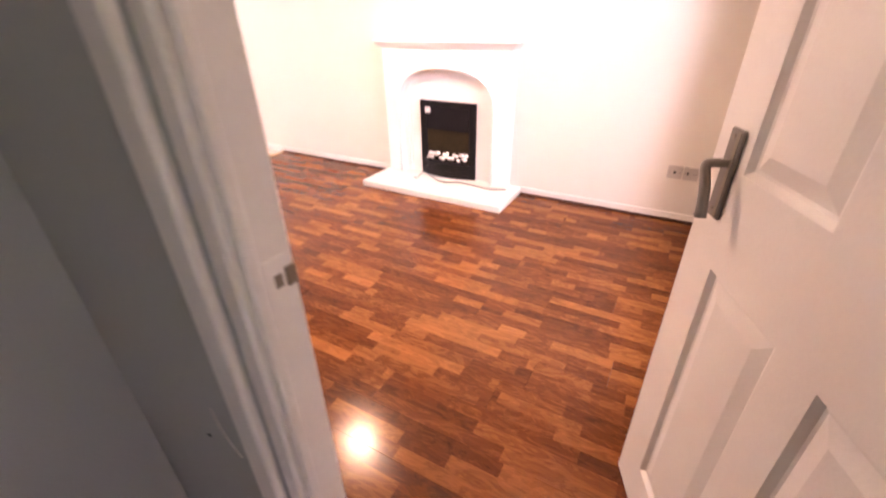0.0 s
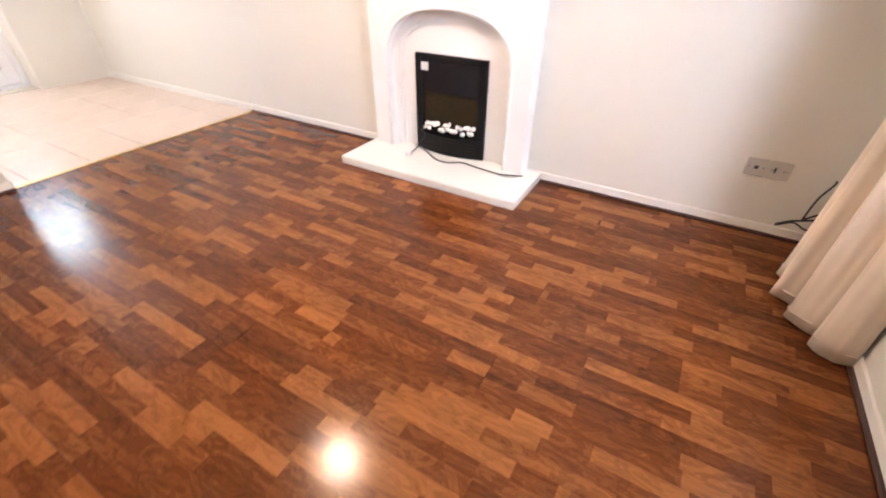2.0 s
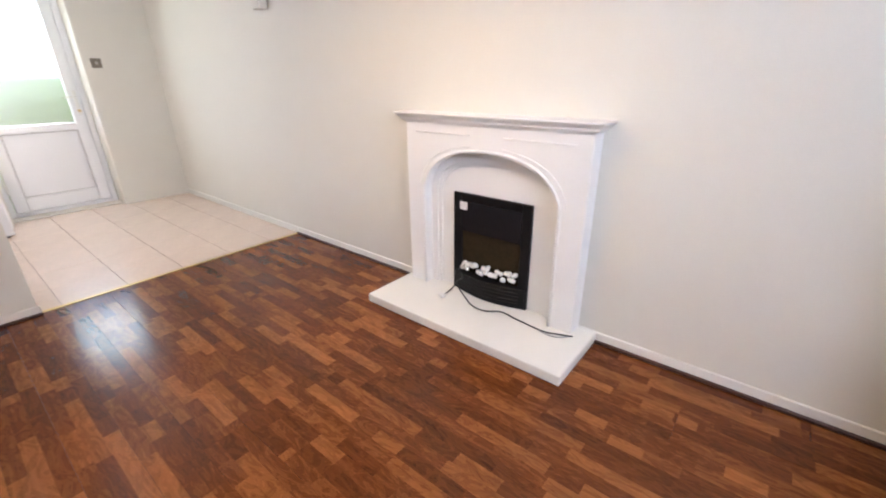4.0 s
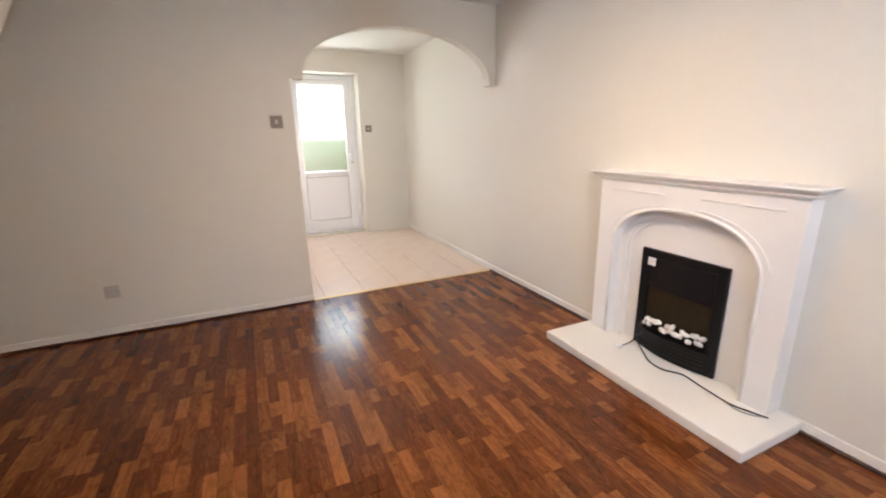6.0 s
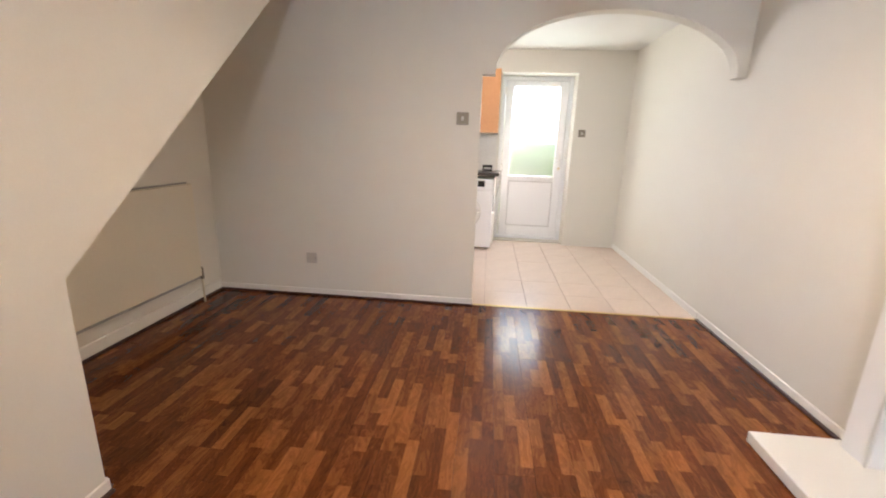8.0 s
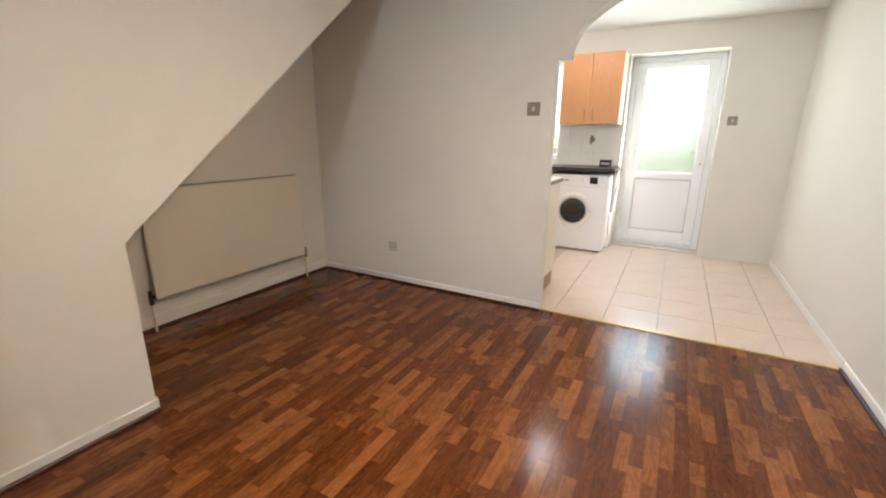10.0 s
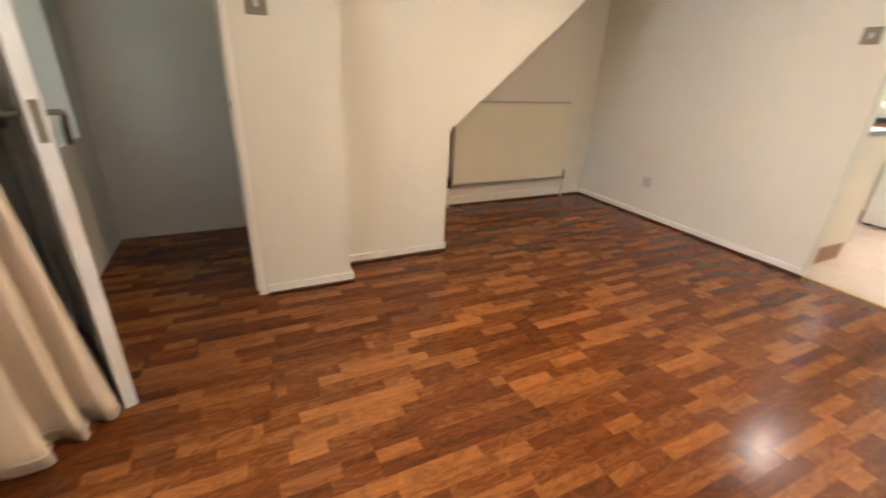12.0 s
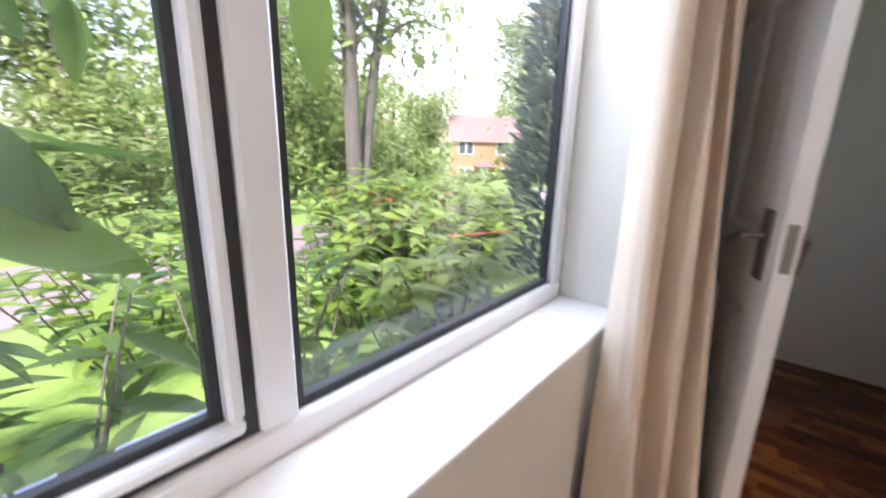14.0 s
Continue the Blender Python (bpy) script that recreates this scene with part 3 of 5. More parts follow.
for side, droop in ((1, 22), (-1, 68)):
    y = 0.0 if side > 0 else -DT
    px = -DW + 0.070
    hp = part("handle_plate", box(bmesh.new(), (px - 0.021, y, 0.880), (px + 0.021, y + side * 0.008, 1.047), 0.003, 2), M_NICKEL, door, "satin nickel handle plate")
    bm = bmesh.new()
    box(bm, (px + 0.006, y + side * 0.008, 0.885), (px + 0.016, y + side * 0.0095, 1.042))
    for z in (0.897, 1.033):
        cyl(bm, (px - 0.004, y + side * 0.008, z), (px - 0.004, y + side * 0.0092, z), 0.004, n=8)
    part("plate_relief", bm, M_STEEL, hp)
    a = radians(droop)
    c, s = math.cos(a), math.sin(a)
    piv = 0.985
    line = [(px, y + side * 0.006, piv), (px, y + side * 0.036, piv), (px + 0.008 * c, y + side * 0.045, piv - 0.008 * s), (px + 0.05 * c, y + side * 0.043, piv - 0.05 * s + 0.004), (px + 0.100 * c, y + side * 0.045, piv - 0.100 * s)]
    part("lever", tube(bmesh.new(), smooth_line(line, 6), 0.0080, 10, 0.0105), M_NICKEL, hp, "", True)
bm = box(bmesh.new(), (-DW - 0.001, -0.030, 0.915), (-DW + 0.001, -0.008, 1.025))
part("latch", bm, M_STEEL, door)

# ---- fireplace ----
FX, FY = -1.314, 3.480
fp = thing("fireplace_surround", (FX, 3.52, 0.054), "white arched fire surround with a moulded mantel shelf", "fireplace")


def arch_curve(half, spring, rise, n=24, power=2.4):
    """A flat-headed arch, from the left foot over to the right one."""
    out = []
    for i in range(n + 1):
        a = math.pi * i / n
        c, s = -math.cos(a), math.sin(a)
        out.append((FX + half * math.copysign(abs(c) ** (2 / power), c), spring + rise * abs(s) ** (2 / power)))
    return out


def arched_face(name, outer, half, spring, rise, y0, y1, top, base=0.054, power=2.3):
    """A flat front with an arched opening: two legs and a head."""
    bm = bmesh.new()
    box(bm, (FX - outer, y0, base), (FX - half, y1, spring))
    box(bm, (FX + half, y0, base), (FX + outer, y1, spring))
    c = arch_curve(half, spring, rise, power=power)
    low = [(FX - outer, spring)] + c + [(FX + outer, spring)]
    bridge(bm, low, [(min(max(x, FX - outer), FX + outer), top) for x, z in low], 1, y0, y1)
    return part(name, bm, M_STONE, fp)


arched_face("front", 0.535, 0.410, 0.62, 0.272, FY, FY + 0.058, 1.028)
arched_face("inner_arch", 0.505, 0.366, 0.62, 0.232, FY + 0.058, FY + 0.070, 0.99)
arched_face("inner_step", 0.480, 0.342, 0.62, 0.206, FY + 0.070, FY + 0.082, 0.98)
rim = [(FX - 0.416, FY, 0.056)] + [(x, FY, z) for x, z in arch_curve(0.416, 0.62, 0.278, 32, 2.3)] + [(FX + 0.416, FY, 0.056)]
part("arch_bead", tube(bmesh.new(), rim, 0.009, 8), M_STONE, fp, "", True)
boxes("side", [((FX - 0.535, FY + 0.058, 0.054), (FX - 0.505, NORTH, 1.028))], M_STONE, fp)
boxes("side", [((FX + 0.505, FY + 0.058, 0.054), (FX + 0.535, NORTH, 1.028))], M_STONE, fp)
boxes("back_panel", [((FX - 0.45, FY + 0.084, 0.054), (FX + 0.45, NORTH, 0.95))], M_STONE, fp)


def moulded(profile):
    """A moulding that runs round the front and both ends: overhang and height, from the foot up."""
    bm = bmesh.new()
    rings = [[bm.verts.new(p) for p in ((FX - 0.535 - o, NORTH, z), (FX - 0.535 - o, FY - o, z), (FX + 0.535 + o, FY - o, z), (FX + 0.535 + o, NORTH, z))] for o, z in profile]
    for p, q in zip(rings, rings[1:]):
        for k in range(4):
            bm.faces.new((p[k], p[(k + 1) % 4], q[(k + 1) % 4], q[k]))
    bm.faces.new(rings[0][::-1])
    bm.faces.new(rings[-1])
    return bm


part("cornice", moulded([(0.0005, 1.018), (0.004, 1.020), (0.005, 1.025), (0.010, 1.027), (0.024, 1.038), (0.026, 1.046), (0.030, 1.048), (0.046, 1.062), (0.047, 1.0645)]), M_STONE, fp)
part("mantel_shelf", moulded([(0.044, 1.065), (0.049, 1.065), (0.051, 1.067), (0.051, 1.071), (0.048, 1.0735), (0.040, 1.074)]), M_STONE, fp)
for s in (-1, 1):
    c = [p for p in arch_curve(0.450, 0.62, 0.300, 40) if (p[0] - FX) * s > 0.08 and p[1] > 0.66]
    if s > 0:
        c = c[::-1]
    c = c[::-1]
    line = [(x, FY - 0.001, z) for x, z in c]
    part("spandrel_moulding", tube(bmesh.new(), line, 0.0042, 6), M_STONE, fp, "", True)
    part("spandrel_moulding", tube(bmesh.new(), [(FX + s * 0.10, FY - 0.001, 0.972), (FX + s * 0.46, FY - 0.001, 0.972)], 0.0042, 6), M_STONE, fp, "", True)
hearth = boxes("hearth", [((-1.902, 3.147, 0.0), (-0.683, NORTH - 0.001, 0.052))], M_HEARTH, bev=0.006, seg=2)
tagged(hearth, "thick white hearth slab on the laminate floor", "hearth")

ef = thing("electric_fire", (FX, 3.55, 0.056), "black inset electric fire with white pebbles", "electric fire")
e0, e1, ez0, ez1, ey = -1.561, -1.067, 0.054, 0.650, 3.562
boxes("trim_frame", [((e0, ey - 0.022, ez0), (e0 + 0.055, ey, ez1)), ((e1 - 0.055, ey - 0.022, ez0), (e1, ey, ez1)), ((e0 + 0.055, ey - 0.022, ez1 - 0.045), (e1 - 0.055, ey, ez1)), ((e0 + 0.055, ey - 0.022, ez0), (e1 - 0.055, ey, ez0 + 0.12))], M_BLACK, ef, bev=0.003)
boxes("back", [((e0 + 0.05, ey - 0.006, ez0 + 0.11), (e1 - 0.05, ey - 0.002, ez1 - 0.04))], M_FIREBACK, ef, "brown flame screen")
boxes("smoked_glass", [((e0 + 0.055, ey - 0.018, 0.43), (e1 - 0.055, ey - 0.012, ez1 - 0.045))], M_SMOKE, ef)
bm = bmesh.new()
bow = [(e0 + 0.01 + (e1 - e0 - 0.02) * i / 14, ey - 0.024 - 0.045 * math.sin(math.pi * i / 14)) for i in range(15)]
slab(bm, bow + [(e1 - 0.01, ey - 0.02), (e0 + 0.01, ey - 0.02)], 2, 0.058, 0.178)
part("bowed_front", bm, M_BLACK, ef)
for k in range(5):
    z = 0.085 + k * 0.022
    part("louvre", tube(bmesh.new(), [(x, y - 0.002, z) for x, y in bow[1:14]], 0.0028, 6), M_BLACK, ef)
rng = random.Random(4)
for i in range(22):
    bm = bmesh.new()
    bmesh.ops.create_icosphere(bm, subdivisions=2, radius=0.0205)
    sc = Vector((rng.uniform(0.8, 1.3), rng.uniform(0.6, 0.9), rng.uniform(0.6, 0.85)))
    rot = Euler((rng.uniform(-0.4, 0.4), rng.uniform(-0.5, 0.5), rng.uniform(0, 3))).to_matrix()
    u = (i + 0.5) / 22
    place = Vector((e0 + 0.065 + (e1 - e0 - 0.13) * u, ey - 0.024 - 0.030 * math.sin(math.pi * u) * rng.uniform(0.3, 1.0), 0.206 + rng.choice((0, 0.010, 0.030, 0.042))))
    for v in bm.verts:
        v.co = place + rot @ Vector(v.co * sc)
    part("pebble", bm, M_PEBBLE, ef, "", True)
boxes("sticker", [((e0 + 0.046, ey - 0.0235, 0.556), (e0 + 0.096, ey - 0.0225, 0.602))], M_WHITEPL, ef, "white paper sticker")
H = 0.058
cable = [(e0 + 0.05, ey - 0.06, 0.11), (-1.49, 3.50, 0.075), (-1.43, 3.47, H), (-1.33, 3.405, H), (-1.24, 3.398, H), (-1.16, 3.445, H), (-1.05, 3.430, H), (-0.90, 3.415, H), (-0.83, 3.435, H), (-0.76, 3.462, H)]
part("mains_cable", tube(bmesh.new(), smooth_line(cable, 8), 0.004, 8), M_CABLE, ef, "black cable lying on the hearth", True)
part("cable_loop", tube(bmesh.new(), smooth_line([(e0 + 0.04, ey - 0.03, 0.18), (e0 + 0.07, ey - 0.05, 0.19), (e0 + 0.09, ey - 0.06, 0.15), (e0 + 0.05, ey - 0.06, 0.11), (e0 + 0.07, ey - 0.06, 0.07)], 8), 0.0035, 8), M_CABLE, ef, "", True)
part("loose_wire", tube(bmesh.new(), smooth_line([(-0.92, 3.41, H), (-0.86, 3.40, H), (-0.81, 3.415, H), (-0.775, 3.45, H)], 6), 0.003, 6), M_GREYPL, ef, "", True)
bm = tube(bmesh.new(), smooth_line([(e0 + 0.012, ey - 0.02, 0.075), (e0 + 0.02, 3.50, H), (e0 + 0.03, 3.41, H)], 6), 0.0035, 8)
part("short_lead", bm, M_CABLE, ef, "", True)
boxes("plug", [((e0 + 0.012, 3.368, 0.0525), (e0 + 0.050, 3.402, 0.074))], M_WHITEPL, ef, "white connector lying on the hearth", bev=0.004)

# ---- radiator in the alcove ----
rad = thing("radiator", (-2.34, -0.18, 0.10), "cream flat panel radiator under the stairs", "radiator")
boxes("panel", [((-2.965, -0.190, 0.215), (-1.725, -0.158, 0.905))], M_RAD, rad, bev=0.010, seg=3)
boxes("top_grille", [((-2.960, -0.225, 0.885), (-1.730, -0.191, 0.903))], M_RAD, rad, bev=0.003)
# thin grey strip that draws the shadow line of the top grille
boxes("top_shadow_line", [((-2.958, -0.218, 0.906), (-1.732, -0.192, 0.915))], M_GREYPL, rad, bev=0.002)
# grey strip in place of the shadow under the panel
boxes("bottom_shadow_strip", [((-2.955, -0.200, 0.196), (-1.735, -0.168, 0.214))], M_GREYPL, rad, bev=0.004)
for x, dark in ((-2.985, False), (-1.702, True)):
    bm = bmesh.new()
    cyl(bm, (x, -0.178, 0.0), (x, -0.178, 0.20), 0.0075)
    part("pipe", bm, M_RAD, rad)
    bm = bmesh.new()
    cyl(bm, (x, -0.178, 0.185), (x, -0.178, 0.275), 0.014, 0.011)
    cyl(bm, (x, -0.178, 0.232), (x + (0.04 if not dark else -0.04), -0.178, 0.232), 0.010)
    part("valve", bm, M_CABLE if dark else M_STEEL, rad)
for x in (-2.75, -1.95):
    boxes("bracket", [((x - 0.02, -0.2445, 0.30), (x + 0.02, -0.190, 0.80))], M_RAD, rad)

# ---- curtains ----


def curtain(name, line, top, label, flare, seed, gather=0.18):
    """A gathered drop: folds that follow the plan line, wider at the foot."""
    rr = random.Random(seed)
    base = smooth_line([(x, y, 0) for x, y in line], 10)
    cx = sum(p.x for p in base) / len(base)
    cy = sum(p.y for p in base) / len(base)
    bm = bmesh.new()
    grid = []
    for k in range(29):
        f = k / 28
        z = 0.012 + (top - 0.012) * f
        q = 1.0 - (1.0 - flare) * f ** 0.7
        row = []
        for i, p in enumerate(base):
            sway = 0.006 * math.sin(3.1 * f * 2 + i * 0.21 + seed) + 0.004 * noise.noise(Vector((i * 0.3, f * 4, seed)))
            row.append(bm.verts.new((0.706 - (0.706 - p.x) * q + sway, cy + (p.y - cy) * (1 - gather * f) + sway, z)))
        grid.append(row)
    for a, b in zip(grid, grid[1:]):
        for i in range(len(a) - 1):
            bm.faces.new((a[i], a[i + 1], b[i + 1], b[i]))
    root = thing(name, (cx, cy, 0.012), label, "curtain", "curtains of the front window")
    ob = part("drop", bm, M_CURTAIN, root, "", True)
    mod = ob.modifiers.new("cloth", "SOLIDIFY")
    mod.thickness, mod.offset = 0.004, 0
    bm = bmesh.new()
    hem = [(0.706 - (0.706 - p.x) * 1.0, p.y, 0.055) for p in base]
    tube(bm, hem, 0.003, 4)
    part("hem", bm, M_CURTAIN, root)
    return root


curtain("curtain", [(0.700, 1.735), (0.640, 1.775), (0.560, 1.770), (0.565, 1.715), (0.630, 1.690), (0.560, 1.660), (0.485, 1.690), (0.500, 1.640), (0.580, 1.610), (0.500, 1.590), (0.430, 1.625), (0.435, 1.560), (0.540, 1.530), (0.600, 1.480), (0.520, 1.430), (0.610, 1.400), (0.700, 1.390)],
        2.20, "cream satin curtain hanging in folds by the door", 0.42, 1)
curtain("curtain", [(0.712, 2.745), (0.660, 2.750), (0.600, 2.790), (0.610, 2.830), (0.665, 2.850), (0.590, 2.870), (0.530, 2.915), (0.560, 2.960), (0.640, 2.975), (0.560, 3.010), (0.500, 3.060), (0.540, 3.120), (0.640, 3.140), (0.560, 3.190), (0.530, 3.240), (0.620, 3.290), (0.700, 3.300)],
        2.20, "cream satin curtain hanging by the fireplace wall", 0.70, 2, 0.40)
rail = thing("curtain_rail", (0.69, 2.35, 2.20), "slim white curtain rail above the window", "curtain rail")
boxes("track", [((0.675, 1.30, 2.200), (0.705, 3.40, 2.224))], M_WHITEPL, rail, bev=0.004)
for y in (1.40, 2.35, 3.30):
    boxes("bracket", [((0.705, y - 0.02, 2.196), (0.733, y + 0.02, 2.230))], M_WHITEPL, rail, bev=0.002)

# ---- switches and sockets ----


def plate(name, axis, at, u, z, side, label, category, detail, w=0.086, material=M_STEEL):
    """A square plate on a wall. axis: the wall's normal; u: along the wall."""
    def bx(nm, du0, du1, z0, z1, d0, d1, m, par, bev=0.0):
        a, b = [0, 0, z + z0], [0, 0, z + z1]
        a[axis], b[axis] = at + side * d0, at + side * d1
        a[1 - axis], b[1 - axis] = u + du0, u + du1
        return boxes(nm, [(a, b)], m, par, bev=bev)
    place = [0, 0, z - w / 2]
    place[axis], place[1 - axis] = at, u
    root = thing(name, place, label, category)
    face = bx("face_plate", -w / 2, w / 2, -w / 2, w / 2, 0.0, 0.007, material, root, 0.002)
    for du in (-0.030, 0.030):
        bx("screw", du - 0.003, du + 0.003, -0.003, 0.003, 0.007, 0.0078, M_NICKEL, face)
    for nm, du0, du1, z0, z1, m in detail:
        bx(nm, du0, du1, z0, z1, 0.007, 0.0090 if nm == "surround" else 0.0115, m, face, 0.001)
    return root


rocker = [("surround", -0.016, 0.016, -0.021, 0.021, M_STEEL), ("rocker", -0.009, 0.009, -0.014, 0.014, M_DULL)]
plate("light_switch", 0, WEST, 1.739, 1.415, 1, "brushed steel light switch beside the arch", "light switch", rocker)
plate("light_switch", 0, KWEST, 3.046, 1.408, 1, "brushed steel switch beside the garden door", "light switch", rocker)
plate("light_switch", 1, DOORWALL, -0.218, 1.371, 1, "brushed steel light switch beside the hall door", "light switch", rocker)
plate("wall_socket", 0, WEST, 0.568, 0.314, 1, "small grey blank wall socket near the skirting", "socket", [("cover", -0.025, 0.025, -0.025, 0.025, M_DULL)], material=M_DULL)
plate("aerial_socket", 1, NORTH, 0.333, 0.331, -1, "brushed steel aerial socket with one hole", "socket", [("hole", -0.008, 0.008, -0.008, 0.008, M_GASKET)], material=M_DULL)
plate("phone_socket", 1, NORTH, 0.425, 0.331, -1, "brushed steel phone socket with worn face", "socket", [("hole", -0.022, -0.014, -0.012, 0.012, M_GASKET), ("hole", 0.012, 0.022, -0.006, 0.006, M_GREYPL)], material=M_DULL)
coil = thing("aerial_cable", (0.58, 3.55, 0.05), "black coiled aerial cable coming out of the wall", "cable")
part("lead", tube(bmesh.new(), smooth_line([(0.640, NORTH + 0.01, 0.330), (0.630, 3.550, 0.325), (0.600, 3.540, 0.25), (0.588, 3.535, 0.155), (0.586, 3.535, 0.14)], 8), 0.0045, 8), M_CABLE, coil, "", True)
part("lead", tube(bmesh.new(), smooth_line([(0.498, 3.530, 0.092), (0.55, 3.530, 0.125), (0.60, 3.533, 0.14), (0.66, 3.535, 0.17), (0.70, 3.54, 0.21), (0.68, 3.54, 0.225), (0.63, 3.535, 0.18), (0.585, 3.533, 0.14)], 8), 0.005, 8), M_CABLE, coil, "", True)
part("lead", tube(bmesh.new(), smooth_line([(0.50, 3.528, 0.088), (0.56, 3.527, 0.12), (0.61, 3.525, 0.10), (0.65, 3.53, 0.105), (0.66, 3.535, 0.14), (0.62, 3.535, 0.145), (0.585, 3.53, 0.135)], 8), 0.004, 8), M_CABLE, coil, "", True)

# ---- ceiling lamps ----
pend = thing("pendant_lamp", (-1.53, 2.30, 2.10), "warm pendant bulb in an added cream shade", "lamp")
part("ceiling_rose", cyl(bmesh.new(), (-1.53, 2.30, 2.349), (-1.53, 2.30, 2.325), 0.045, 0.03, 20), M_WHITEPL, pend)
part("flex", cyl(bmesh.new(), (-1.53, 2.30, 2.325), (-1.53, 2.30, 2.19), 0.0035), M_WHITEPL, pend)
# unseen cone, added to hold the lamp's light below the upper walls
bm = cyl(bmesh.new(), (-1.53, 2.30, 1.995), (-1.53, 2.30, 2.175), 0.155, 0.055, 32, False)
shade = part("shade", bm, M_SHADE, pend, "unseen cream cone added to keep light off the upper walls", True)
mod = shade.modifiers.new("card", "SOLIDIFY")
mod.thickness = 0.003
part("lamp_holder", cyl(bmesh.new(), (-1.53, 2.30, 2.19), (-1.53, 2.30, 2.115), 0.017, 0.021), M_WHITEPL, pend)
bm = bmesh.new()
bmesh.ops.create_uvsphere(bm, u_segments=16, v_segments=10, radius=0.030, matrix=Matrix.Translation((-1.53, 2.30, 2.085)))
bulb = part("bulb", bm, M_BULB, pend, "lit warm bulb", True)
bulb.visible_shadow = False
kl = thing("kitchen_lamp", (-4.45, 1.70, 2.25), "round white flush kitchen ceiling lamp", "lamp")
part("base", cyl(bmesh.new(), (-4.45, 1.70, 2.349), (-4.45, 1.70, 2.32), 0.10, 0.10, 28), M_WHITEPL, kl)
bm = bmesh.new()
bmesh.ops.create_uvsphere(bm, u_segments=24, v_segments=12, radius=0.09)
for v in bm.verts:
    v.co = Vector((v.co.x - 4.45, v.co.y + 1.70, 2.318 + v.co.z * 0.55))
shade = part("shade", bm, M_KLAMP, kl, "lit opal glass shade", True)
shade.visible_shadow = False

# ---- kitchen ----
wm = thing("washing_machine", (-5.38, 1.71, 0.0), "white front-loading washing machine under the worktop", "washing machine")
w0, w1, wx, wb = 1.422, 2.010, -5.165, -5.585
boxes("body", [((wb, w0, 0.015), (wx - 0.012, w1, 0.848))], M_UPVC, wm, bev=0.012, seg=3)
boxes("front_panel", [((wx - 0.012, w0 + 0.004, 0.02), (wx, w1 - 0.004, 0.71))], M_UPVC, wm, bev=0.004)
fas = boxes("control_panel", [((wx - 0.012, w0 + 0.004, 0.716), (wx, w1 - 0.004, 0.842))], M_UPVC, wm, bev=0.004)
boxes("drawer", [((wx, w0 + 0.02, 0.765), (wx + 0.004, w0 + 0.21, 0.83))], M_WHITEPL, fas, bev=0.002)
boxes("drawer_grip", [((wx + 0.004, w0 + 0.05, 0.775), (wx + 0.006, w0 + 0.18, 0.79))], M_GREYPL, fas)
boxes("display", [((wx, w1 - 0.185, 0.755), (wx + 0.003, w1 - 0.105, 0.825))], M_BLACK, fas, "dark display")
part("dial", cyl(bmesh.new(), (wx, w1 - 0.27, 0.785), (wx + 0.018, w1 - 0.27, 0.785), 0.024, 0.020, 20), M_WHITEPL, fas)
cy, cz = 1.675, 0.455
ring = bmesh.new()
tube_pts = [(wx + 0.012, cy + 0.172 * math.cos(2 * math.pi * i / 32), cz + 0.172 * math.sin(2 * math.pi * i / 32)) for i in range(33)]
tube(ring, tube_pts, 0.030, 8)
dr = part("door_ring", ring, M_WHITEPL, wm, "", True)
bm = bmesh.new()
bmesh.ops.create_uvsphere(bm, u_segments=28, v_segments=14, radius=0.150)
for v in bm.verts:
    v.co = Vector((wx + 0.004 + v.co.x * 0.22, cy + v.co.y, cz + v.co.z))
part("door_glass", bm, M_DRUM, dr, "dark round door glass", True)
inner = [(wx + 0.026, cy + 0.146 * math.cos(2 * math.pi * i / 32), cz + 0.146 * math.sin(2 * math.pi * i / 32)) for i in range(33)]
part("door_bezel", tube(bmesh.new(), inner, 0.009, 6), M_DULL, dr, "grey inner bezel", True)
for y in (w0 + 0.05, w1 - 0.05):
    part("foot", cyl(bmesh.new(), (wx - 0.05, y, 0), (wx - 0.05, y, 0.02), 0.02), M_GASKET, wm)

wt = thing("worktop", (-5.38, 1.2, 0.885), "dark laminate worktop along the kitchen window", "worktop")
boxes("top", [((KWEST + 0.002, -0.20, 0.887), (-5.135, 2.065, 0.923))], M_WORKTOP, wt, bev=0.006, seg=2)
boxes("end_strip", [((KWEST + 0.004, 2.065, 0.889), (-5.14, 2.068, 0.921))], M_STEEL, wt)
for j, (y0, y1) in enumerate(((0.20, 0.795), (0.80, 1.395))):
    bc = thing("base_cabinet", (-5.38, (y0 + y1) / 2, 0.0), "cream base cabinet with a red-brown drawer front", "cabinet", "kitchen base cabinets")
    boxes("body", [((KWEST + 0.004, y0, 0.12), (-5.175, y1, 0.884))], M_CREAM, bc)
    boxes("plinth", [((KWEST + 0.05, y0, 0.0), (-5.225, y1, 0.12))], M_PLINTH, bc)
    boxes("drawer", [((-5.174, y0 + 0.003, 0.745), (-5.156, y1 - 0.003, 0.880))], M_PLINTH, bc, bev=0.002)
    d = boxes("door", [((-5.174, y0 + 0.003, 0.125), (-5.156, y1 - 0.003, 0.738))], M_BEECH, bc, bev=0.002)
    part("handle", tube(bmesh.new(), [(-5.150, y1 - 0.06, 0.60), (-5.135, y1 - 0.06, 0.61), (-5.135, y1 - 0.06, 0.69), (-5.150, y1 - 0.06, 0.70)], 0.005), M_STEEL, d)

